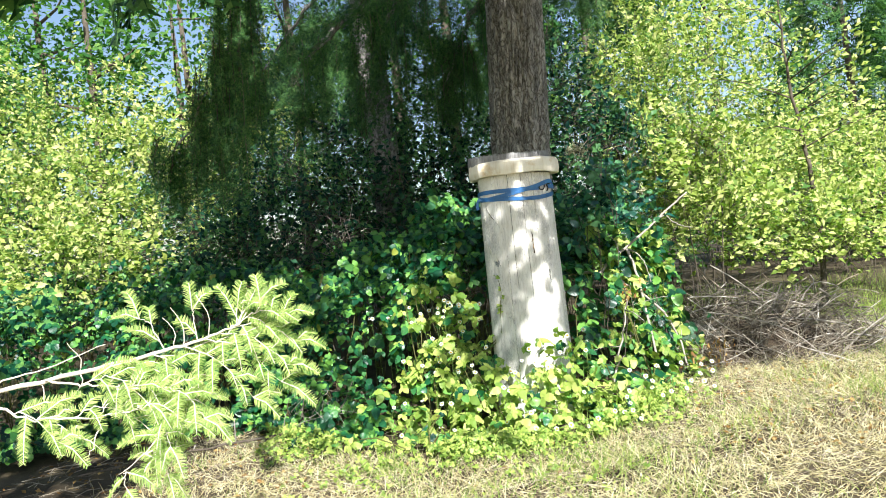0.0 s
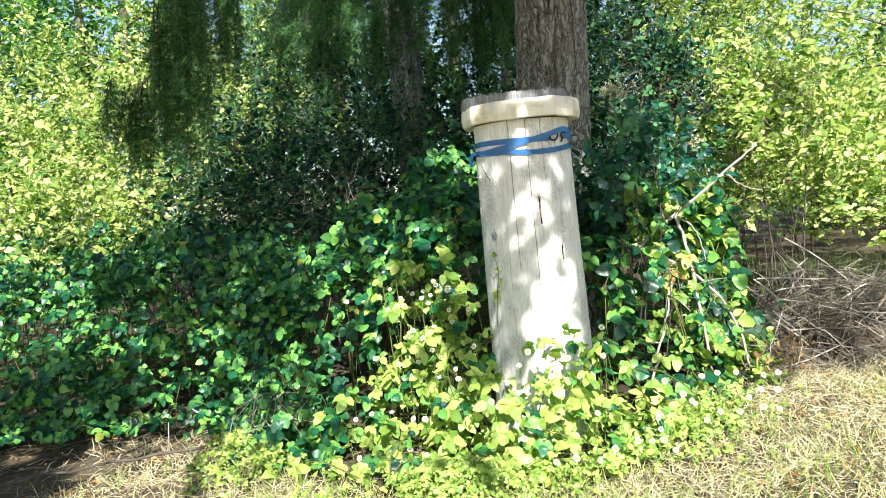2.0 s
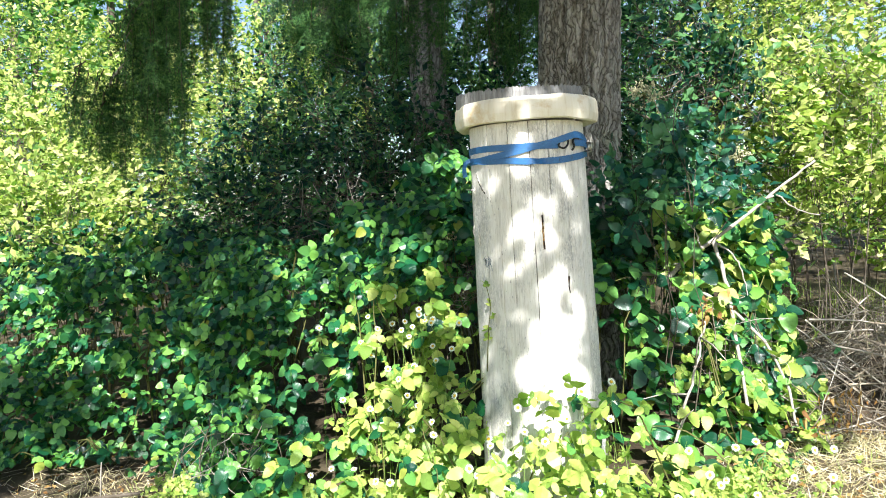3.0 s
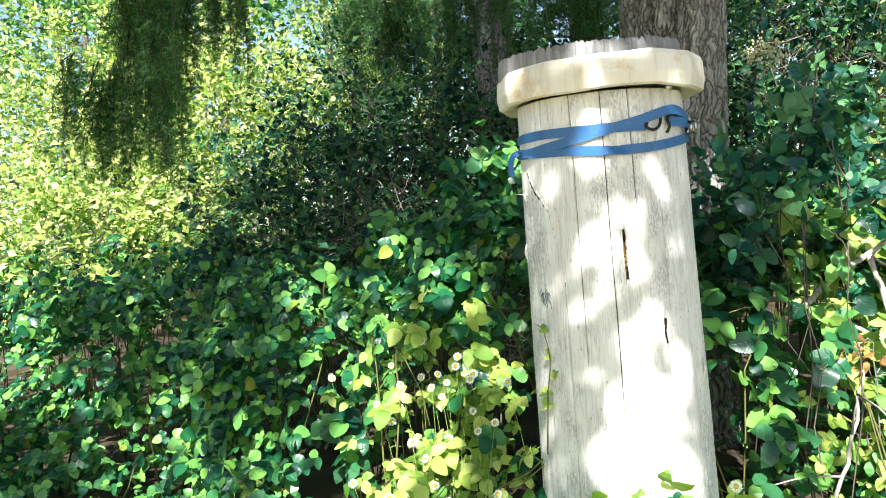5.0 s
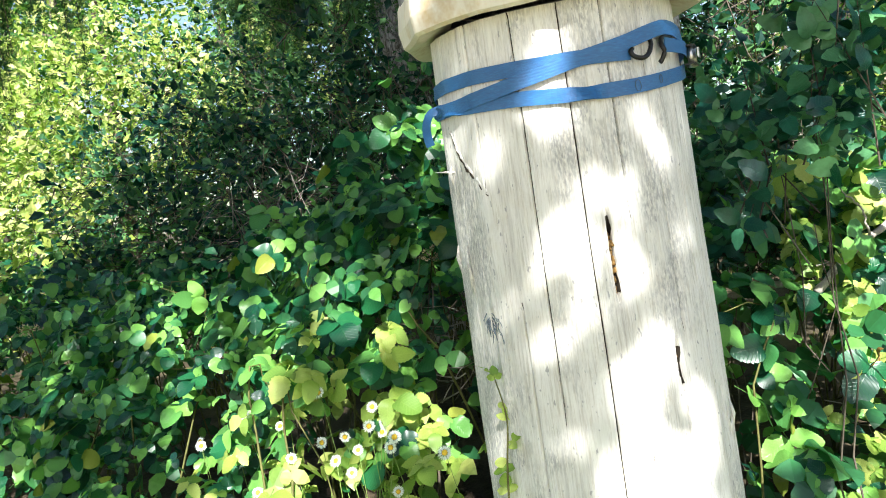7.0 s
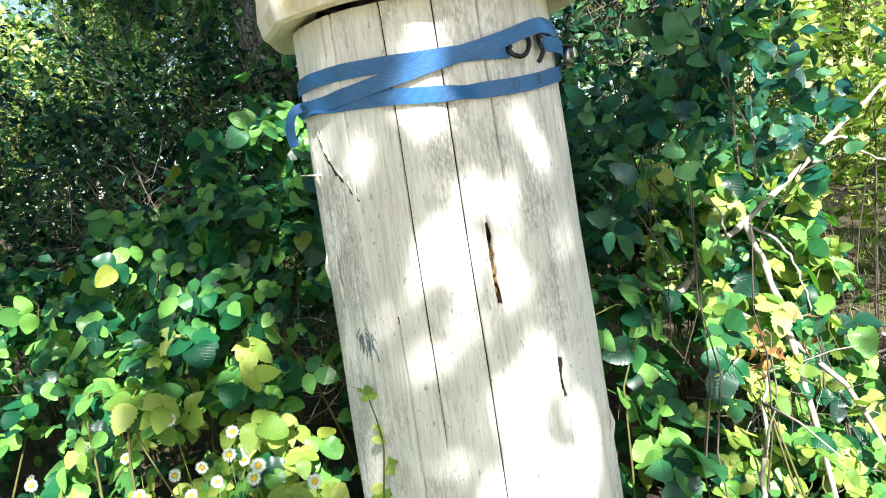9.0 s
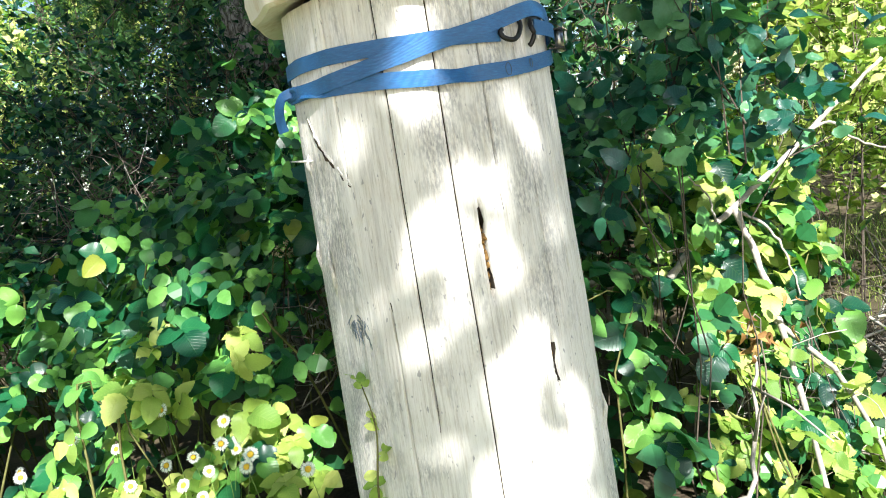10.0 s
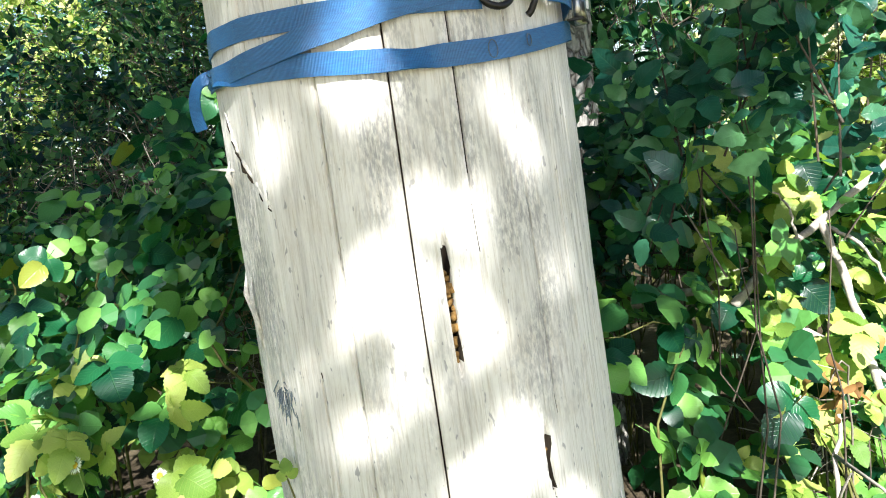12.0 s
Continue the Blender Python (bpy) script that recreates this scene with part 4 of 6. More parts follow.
for i, (x, y, z, zt) in enumerate([(-0.9, 2.2, 4.5, 6.4), (-1.8, 2.6, 4.4, 6.0), (2.4, 3.7, 5.0, 6.4)]):
    fir_limb(fir, (0.95, 8.0, zt), (x, y, z), 0.4, 180 + i, 0, (0.3, 0.6), 6 if x < 0 else 4, (0.45, 0.85), DENSE, 0.6, 0.66)


def added_dapple_bough(tree, over, wide, cords, length, size, seed):
    """A long unseen bough added for dapple: hanging cords of small tufts, sun between."""
    rng = np.random.default_rng(seed)
    o, over = np.array(tree.location), np.array(over)
    path = curve_points([(0.95, 8.0, over[2] + 1.0), ((0.95 + over[0]) / 2, (8 + over[1]) / 2, over[2] + 0.9), (over[0], over[1] + 0.6, over[2] + 0.25), (over[0], over[1] - 0.3, over[2])], 20, 0.02, rng)
    limb = part("limb", from_pieces("limb", [tube(path - o, np.linspace(0.05, 0.008, 20), 6)], BARK), tree)
    at, strings = [], []
    for i in range(cords):
        x, y = over[0] + wide * ((i + rng.uniform(0, 1)) / cords - 0.5), over[1] + rng.uniform(-0.3, 0.4)
        n = length * rng.uniform(0.85, 1.1)
        top = np.array([x, y, over[2] + rng.uniform(0.0, 0.1)])
        strings.append(tube(np.array([path[17], (path[17] + top) / 2 + [0, 0, 0.05], top, top - [0, 0, n]]) - o, [0.006, 0.005, 0.003, 0.001], 3, False))
        z = np.arange(0, n, 0.45 * size)
        at.append(top - np.stack([0.02 * np.sin(z * 9 + i), 0 * z, z], -1) + rng.normal(0, 0.14 * size, (len(z), 3)))
    at = np.concatenate(at)
    tip = unit(rng.normal(0, 0.6, at.shape) + [0, 0, -1.0])
    big = size * rng.uniform(0.7, 1.35, len(at))
    clear = ~in_gap(at + tip * big[:, None] * 0.5, big * 0.22)
    turn = frames_of(tip, random_units(len(at), rng) + np.array([0, -0.6, 0.4]))
    part("foliage", strew("foliage", DENSE, at[clear] - o, turn[clear], big[clear], NEEDLE), limb, "dark drooping needles", "stuff")
    part("cord_mass", from_pieces("cord_mass", strings, TWIG), limb, "", "stuff")


# long unseen boughs, added so their hanging ends dapple the post
for i, far in enumerate((4.6, 5.4, 6.2)):
    added_dapple_bough(fir, np.array([AXIS[0], AXIS[1] - 0.2, 2.25]) + np.array(SUN_DIR) * far, 1.0, 15, 1.9, 0.11, 3056 + i)
# unseen boughs, added so their hanging ends dapple the thicket
for i, (x, y) in enumerate(((-1.3, 1.7), (-0.55, 1.4), (0.2, 1.6), (0.85, 1.3))):
    added_dapple_bough(fir, (x, y, 6.9), 0.95, 4, 3.4, 0.17, 3070 + i)
# two further unseen ones, added to shade the brush pile and the trunk
added_dapple_bough(fir, (3.85, 2.6, 5.4), 2.2, 15, 1.8, 0.18, 3080)
added_dapple_bough(fir, (2.05, 3.1, 7.0), 0.85, 7, 3.9, 0.17, 3084)
# an unseen row of boughs, added to keep the wood behind in shade
for i in range(11):
    x, z = -1.7 + 3.5 * ((i * 0.618) % 1.0), 4.5 + 3.2 * i / 10
    fir_limb(fir, (1.05, 8.0, z + 0.9), (x, 4.7 + 0.6 * ((i * 0.414) % 1.0), z), 0.3, 700 + i, 0, (0.3, 0.6), 19, (0.5, 0.95), DENSE, 0.8, 0.45)
# the unseen upper crown, added to keep the wood behind in shade
UPPER_SHADE = [(-0.6, 5.4, 6.6, 8.0), (-1.2, 6.4, 5.6, 6.6), (-1.4, 4.4, 8.4, 10.0)]
for i, (x, y, z, zt) in enumerate(UPPER_SHADE):
    fir_limb(fir, (1.15, 8.0, zt), (x, y, z), 0.3, 160 + i, 0, (0.3, 0.6), 11, (0.6, 1.05), DENSE, 0.9, 0.30)
for i in range(10):
    a = i * 2.4
    fir_limb(fir, (1.1, 8.2, 7.2 + i * 0.4), (1.1 + 2.6 * math.sin(a), 8.2 + 2.6 * math.cos(a), 6.6 + i * 0.4), 0.5, 60 + i, 0, (0.3, 0.6), 30, (0.6, 1.0), COARSE, 0.8, 0.25)

fir2 = thing("fir_tree", (-0.62, 11.2, 0), "slender fir tree with reddish bark standing in shade behind", "tree")
part("trunk", trunk_mesh("trunk", (0, 0, -0.15), (-0.35, 0, 10), 0.24, 0.15, 0.014, 5.0, 130, 90), fir2)
for i, (x, y, z, zt, cords) in enumerate([(-1.9, 11.0, 3.9, 4.9, 20), (-0.2, 10.0, 4.4, 5.4, 18), (0.9, 11.4, 3.8, 4.8, 18), (-2.6, 11.8, 4.2, 5.6, 18), (-1.2, 12.6, 4.6, 5.8, 12), (1.2, 12.2, 4.8, 6.0, 12)]):
    fir_limb(fir2, (-0.75, 11.2, zt), (x, y, z), 0.25, 80 + i, cords, (0.4, 1.3), 50, (0.35, 0.6), inner=0.35)

# ---- shrubs ----


def shrub(name, label, at, radii, height, mat, size, count, seed, template=SIMPLE, twig_mat=TWIG, category="shrub", group="", low=0.0, bare=0, gap=-0.28):
    """A many-stemmed shrub: stems, twigs, and leaves set along the twigs in sprays."""
    rng = np.random.default_rng(seed)
    base = np.array([at[0], at[1], float(ground_height(at[0], at[1])) - 0.03])
    bush = thing(name, tuple(base), label, category, group)
    stems, ends = [], []
    for i in range(5):
        a = rng.uniform(0, 6.28)
        reach = rng.uniform(0.2, 0.75)
        top = np.array([radii[0] * reach * math.cos(a), radii[1] * reach * math.sin(a), height * rng.uniform(0.5, 0.92)])
        foot = np.array([0.12 * math.cos(a), 0.12 * math.sin(a), 0])
        path = curve_points([foot, foot * 0.5 + top * np.array([0.35, 0.35, 0.55]), top], 8, 0.03, rng)
        part("stem", from_pieces("stem", [tube(path, np.linspace(0.001 + 0.0016 * height, 0.0015, 8), 5)], twig_mat), bush)
    per = 9
    n = max(1, count // per)
    d = random_units(n, rng)
    d[:, 2] = np.abs(d[:, 2]) * 1.0 + rng.uniform(-0.35, 0.1, n)
    r = rng.uniform(0.35, 1.0, n) ** 0.45
    lump = 1 + 0.30 * wave(d[:, 0] * 4 + seed, d[:, 1] * 4 + d[:, 2] * 4, seed) + 0.16 * wave(d[:, 0] * 8, d[:, 2] * 8 + d[:, 1] * 5, seed + 3)
    mid_z = (low + 0.5 * (1 - low)) * height
    c = np.stack([d[:, 0] * radii[0], d[:, 1] * radii[1], d[:, 2] * (height - mid_z)], -1) * (r * lump)[:, None]
    c[:, 2] += mid_z
    c[:, 2] = np.maximum(c[:, 2], 0.03)
    c = c[wave(c[:, 0] * 3.2 + c[:, 2] * 2.3, c[:, 1] * 3.2 + c[:, 2] * 2.9, seed) > gap]
    n = len(c)
    out = unit(c - np.array([0, 0, mid_z * 0.6]))
    way = unit(out + rng.normal(0, 0.55, (n, 3)) + np.array([0, 0, 0.1]))
    length = size * rng.uniform(2.5, 5.0, n)
    twigs = []
    if len(c) and n < 1400:
        keep = range(0, n, 3)
    else:
        keep = range(0, n, 6)
    for i in keep:
        twigs.append(tube([c[i] - way[i] * length[i] * 0.6, c[i], c[i] + way[i] * length[i]], [0.0035, 0.0028, 0.001], 3, False))
    for i in range(bare):
        p0 = c[rng.integers(n)]
        p1 = p0 + random_units(1, rng)[0] * rng.uniform(0.2, 0.6)
        twigs.append(tube([p0, (p0 + p1) / 2 + rng.normal(0, 0.04, 3), p1], [0.005, 0.003, 0.001], 3, False))
    part("twig_mass", from_pieces("twig_mass", twigs, twig_mat), bush, "", "stuff")
    f = np.tile(np.linspace(0.05, 1.0, per), n)
    k = np.repeat(np.arange(n), per)
    p = c[k] + way[k] * (length[k] * f)[:, None] + rng.normal(0, size * 0.25, (n * per, 3))
    side = np.cross(way[k], [0, 0, 1.0]) * np.where(np.arange(n * per) % 2, 1, -1)[:, None]
    tip = unit(way[k] * 0.7 + side * 0.9 + rng.normal(0, 0.35, (n * per, 3)) + np.array([0, 0, -0.25]))
    up = unit(rng.normal(0, 0.42, (n * per, 3)) + rng.normal(0, 0.62, (n, 3))[k] + out[k] * 0.3 + FACE)
    part("foliage", strew("foliage", template, p, frames_of(tip, up), size * rng.uniform(0.4, 1.3, n * per), mat), bush, "", "stuff")
    return bush


# part of the shade and sunlight is put into the two leaf colours
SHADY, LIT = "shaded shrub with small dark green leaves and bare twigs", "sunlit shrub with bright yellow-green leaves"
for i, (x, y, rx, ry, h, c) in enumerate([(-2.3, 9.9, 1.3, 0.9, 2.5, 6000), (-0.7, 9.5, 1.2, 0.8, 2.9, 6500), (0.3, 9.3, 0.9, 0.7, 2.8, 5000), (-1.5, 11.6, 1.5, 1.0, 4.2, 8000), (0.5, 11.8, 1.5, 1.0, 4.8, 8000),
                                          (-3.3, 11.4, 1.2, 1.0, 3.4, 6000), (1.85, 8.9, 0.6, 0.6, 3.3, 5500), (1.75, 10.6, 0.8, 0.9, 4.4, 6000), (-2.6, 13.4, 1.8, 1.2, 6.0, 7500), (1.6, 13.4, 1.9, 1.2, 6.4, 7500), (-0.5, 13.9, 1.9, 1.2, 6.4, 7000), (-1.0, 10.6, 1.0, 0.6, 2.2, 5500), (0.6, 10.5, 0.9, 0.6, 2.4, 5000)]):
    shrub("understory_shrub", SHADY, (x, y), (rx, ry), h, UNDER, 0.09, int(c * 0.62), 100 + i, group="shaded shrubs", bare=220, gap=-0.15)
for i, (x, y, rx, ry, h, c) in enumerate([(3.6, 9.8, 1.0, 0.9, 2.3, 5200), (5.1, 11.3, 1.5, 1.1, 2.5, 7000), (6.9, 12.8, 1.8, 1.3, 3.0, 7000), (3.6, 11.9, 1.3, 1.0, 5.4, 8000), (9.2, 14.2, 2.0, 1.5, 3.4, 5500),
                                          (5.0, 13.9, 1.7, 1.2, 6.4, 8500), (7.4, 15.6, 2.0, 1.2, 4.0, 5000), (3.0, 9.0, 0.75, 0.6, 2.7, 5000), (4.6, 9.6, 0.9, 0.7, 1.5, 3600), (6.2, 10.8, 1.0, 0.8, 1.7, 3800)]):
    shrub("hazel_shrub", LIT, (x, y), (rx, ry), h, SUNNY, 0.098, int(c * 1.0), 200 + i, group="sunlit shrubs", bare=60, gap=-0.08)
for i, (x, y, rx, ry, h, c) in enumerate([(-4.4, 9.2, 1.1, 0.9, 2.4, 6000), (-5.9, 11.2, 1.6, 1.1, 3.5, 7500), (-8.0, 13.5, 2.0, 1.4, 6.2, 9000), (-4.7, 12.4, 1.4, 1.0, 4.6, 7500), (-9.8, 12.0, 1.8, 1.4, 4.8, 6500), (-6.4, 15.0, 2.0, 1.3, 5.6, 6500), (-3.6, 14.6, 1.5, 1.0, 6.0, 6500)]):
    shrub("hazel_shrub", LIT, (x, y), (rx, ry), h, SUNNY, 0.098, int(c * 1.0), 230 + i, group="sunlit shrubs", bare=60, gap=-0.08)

# broad-leaved shrub close behind the post
shrub("broadleaf_shrub", "shaded shrub with broad blue-green leaves beside the log post", (1.43, 6.62), (0.31, 0.30), 1.92, BROAD, 0.075, 850, 301, leaflet(9, 0.62, 0.0, 0.05, 0.16, 0.2), bare=0, low=0.45)
shrub("broadleaf_shrub", "shaded shrub with broad blue-green leaves beside the log post", (0.45, 7.35), (0.6, 0.4), 1.7, BROAD, 0.085, 1500, 302, leaflet(9, 0.62, 0.0, 0.05, 0.16, 0.2), bare=6, low=0.2)
shrub("broadleaf_shrub", "shaded shrub with broad blue-green leaves beside the fir trunk", (1.22, 7.42), (0.36, 0.22), 1.62, BROAD, 0.075, 900, 303, leaflet(9, 0.62, 0.0, 0.05, 0.16, 0.2), bare=4, low=0.3)



def build_sapling():
    rng = np.random.default_rng(310)
    o = np.array([5.1, 10.3, 0.0])
    tree = thing("sapling", tuple(o), "thin dark-stemmed sapling with sparse bright leaves among the shrubs", "tree")
    path = curve_points([(0, 0, -0.05), (0.03, 0, 1.2), (-0.08, 0, 2.3), (-0.20, 0.05, 3.4), (-0.2, 0.1, 4.4)], 20, 0.008, rng)
    part("trunk", from_pieces("trunk", [tube(path, np.linspace(0.045, 0.010, 20), 8)], TWIG), tree, "thin dark trunk")
    at, tip = [], []
    for i in range(14):
        p = path[9 + i % 10]
        a = rng.uniform(0, 6.28)
        q = p + np.array([math.cos(a), math.sin(a), rng.uniform(0.1, 0.5)]) * rng.uniform(0.5, 1.1)
        part("limb", from_pieces("limb", [tube([p, (p + q) / 2 + [0, 0, 0.06], q], [0.012, 0.008, 0.003], 5)], TWIG), tree)
        for j in range(70):
            f = rng.uniform(0.3, 1.1)
            at.append(p + (q - p) * f + rng.normal(0, 0.12, 3))
            tip.append(unit(q - p + rng.normal(0, 0.6, 3)))
    n = len(at)
    part("foliage", strew("foliage", SIMPLE, np.array(at), frames_of(np.array(tip), unit(rng.normal(0, 0.5, (n, 3)) + FACE)), rng.uniform(0.05, 0.11, n), SUNNY), tree, "", "stuff")


build_sapling()


def dead_tangle(at, radii, count, seed, length):
    """A knot of bare grey twigs caught in the growth."""
    rng = np.random.default_rng(seed)
    knot = thing("dead_twig_tangle", (at[0], at[1], 0), "tangle of bare grey twigs caught among the brambles", "dead twigs")
    for i in range(count):
        c = random_units(1, rng)[0] * np.array(radii) * rng.uniform(0.2, 1.0) + [0, 0, at[2]]
        d = random_units(1, rng)[0] * rng.uniform(*length) / 2
        bend = rng.normal(0, 0.06, 3)
        r = rng.uniform(0.001, 0.0034)
        part("twig", from_pieces("twig", [tube(curve_points([c - d, c + bend, c + d], 6, 0.008, rng), np.linspace(r, r * 0.4, 6), 4, False)], (TWIG, BRUSH, DEADWOOD)[i % 3]), knot)
    for i in range(3):
        a = rng.uniform(0, 6.28)
        part("stem", from_pieces("stem", [tube(curve_points([(0.1 * math.cos(a), 0.1 * math.sin(a), 0), (0.2 * math.cos(a), 0.1 * math.sin(a), at[2] * 0.6), (radii[0] * 0.5 * math.cos(a), 0.1, at[2] + 0.2)], 9, 0.01, rng), np.linspace(0.006, 0.003, 9), 5)], TWIG), knot)


dead_tangle((-1.25, 8.75, 1.55), (0.75, 0.30, 0.40), 70, 320, (0.2, 0.6))
dead_tangle((0.12, 6.62, 0.98), (0.16, 0.12, 0.18), 34, 321, (0.12, 0.4))
dead_tangle((1.78, 6.85, 0.55), (0.28, 0.16, 0.26), 34, 322, (0.12, 0.4))
dead_tangle((-1.0, 5.85, 0.22), (0.35, 0.20, 0.16), 46, 323, (0.12, 0.45))
dead_tangle((3.1, 8.9, 2.3), (0.6, 0.4, 0.6), 60, 324, (0.3, 0.9))

# ---- woodland beyond ----


def far_tree(x, y, h, r, conifer, seed):
    rng = np.random.default_rng(seed)
    tree = thing("conifer" if conifer else "broadleaf_tree", (x, y, -0.05), "distant conifer with bluish hanging foliage" if conifer else "distant broadleaf tree in sunlit green leaf", "tree", "woodland beyond")
    part("trunk", from_pieces("trunk", [tube([(0, 0, 0), (0.1, 0, h * 0.5), (0.0, 0.1, h)], [0.015 * h, 0.011 * h, 0.02], 8)], TWIG), tree)
    n = 400 if conifer else 460
    if conifer:
        z = h * (1 - rng.uniform(0, 0.88, n) ** 0.8)
        rr = r * (1 - z / h) ** 0.75 * rng.uniform(0.15, 1, n) ** 0.5
    else:
        z = h * rng.uniform(0.12, 1.0, n)
        rr = r * np.sqrt(np.clip(1 - ((z / h - 0.55) / 0.47) ** 2, 0.02, 1)) * rng.uniform(0.1, 1, n) ** 0.4
    a = rng.uniform(0, 6.283, n)
    rr = rr * (1 + 0.3 * wave(a * 1.5, z, seed))
    c = np.stack([rr * np.cos(a), rr * np.sin(a), z], -1)
    for i in range(8):
        p = c[rng.integers(n)]
        part("limb", from_pieces("limb", [tube([(0, 0, max(0.5, p[2] - 0.6)), p * 0.6 + [0, 0, 0.35 * p[2]], p], [0.05, 0.03, 0.01], 5)], TWIG), tree)
    out = np.stack([np.cos(a), np.sin(a), np.full(n, -0.5 if conifer else 0.2)], -1)
    if conifer:
        tip = unit(out + rng.normal(0, 0.35, (n, 3)))
        me = strew("crown", COARSE, c, frames_of(tip, random_units(n, rng) + [0, 0, 0.8]), rng.uniform(0.7, 1.3, n), NEEDLE)
    else:
        per = 8
        k = np.repeat(np.arange(n), per)
        p = c[k] + rng.normal(0, 0.22, (n * per, 3))
        tip = unit(out[k] + rng.normal(0, 0.7, (n * per, 3)))
        me = strew("crown", SIMPLE, p, frames_of(tip, unit(rng.normal(0, 0.5, (n * per, 3)) + [0, -0.3, 0.8])), rng.uniform(0.13, 0.25, n * per), WOODLAND)
    part("crown", me, tree, "", "stuff")


for i, (x, y, h, r, con) in enumerate([(-9.4, 18.6, 10.5, 2.4, 0), (-7.6, 17.2, 9.5, 1.9, 0), (-12.2, 19.6, 10.0, 2.6, 0), (-14, 20, 9, 3.2, 0), (-11.5, 18, 8.5, 2.8, 0), (-6.0, 19, 9.5, 2.8, 0), (-3.0, 17, 10, 2.6, 1), (0.5, 17.5, 11, 3.0, 0), (3.8, 18, 9.5, 2.8, 1), (7.5, 20, 8.0, 2.8, 0),
                                       (10.5, 19, 8.5, 2.6, 1), (14, 21, 9.5, 3.2, 1), (12.5, 25, 11, 3.5, 0), (-16, 26, 12, 3.6, 1), (-1, 24, 14, 4, 0), (5.5, 25, 12, 4, 0), (-8.5, 26, 12, 4, 0), (18, 24, 10, 3.4, 0), (20, 17, 8, 2.8, 0), (-18, 17, 8, 3, 0)]):
    far_tree(x, y, h, r, con, 400 + i)

# ---- bramble thicket ----
FOOT_X, FOOT_Y = (-6, -4, -2.6, -1.8, -1.3, -0.8, -0.2, 0.9, 1.4, 1.9, 2.2, 2.4, 3.0), (6.0, 6.0, 6.3, 6.35, 5.8, 5.25, 5.0, 5.05, 5.6, 6.3, 6.75, 8.0, 9.0)


def foot(x):
    return np.interp(x, FOOT_X, FOOT_Y)


def thicket(x, y):
    """Height of the leaf canopy of the brambles over the ground."""
    s = y - foot(x) + 0.16 * wave(2.2 * x, 2.2 * y, 4.0)
    ramp_ = np.interp(x, (-1.6, -0.9), (1.15, 1.6))
    h = 1.22 * smooth(0, 1, s / ramp_) + 0.16 * smooth(1.5, 4, s)
    h = h + 0.16 * wave(1.6 * x, 1.6 * y, 1.0) * smooth(0.1, 0.9, s) + 0.15 * wave(4.2 * x, 4.2 * y, 6.0) * smooth(0.0, 0.5, s) + 0.06 * wave(11 * x, 11 * y, 3.0) * smooth(0.0, 0.3, s)
    h = h + 0.50 * np.exp(-((x - 0.05) / 0.35) ** 2 - ((y - 7.05) / 0.4) ** 2)
    h = h - 0.10 * np.exp(-((x - 0.75) / 0.5) ** 2 - ((y - 5.75) / 0.35) ** 2) + 0.34 * np.exp(-((x - 0.6) / 0.55) ** 2 - ((y - 5.45) / 0.20) ** 2) - 0.30 * np.exp(-((x - 1.15) / 0.3) ** 2 - ((y - 6.2) / 0.35) ** 2)
    h = h + 0.38 * np.exp(-((x - 1.85) / 0.42) ** 2 - ((y - 7.25) / 0.28) ** 2)
    return np.maximum(h, 0.03)


def thicket_normal(x, y):
    e = 0.04
    gx_, gy_ = (thicket(x + e, y) - thicket(x - e, y)) / (2 * e), (thicket(x, y + e) - thicket(x, y - e)) / (2 * e)
    return unit(np.stack([-gx_, -gy_, np.ones_like(gx_)], -1))


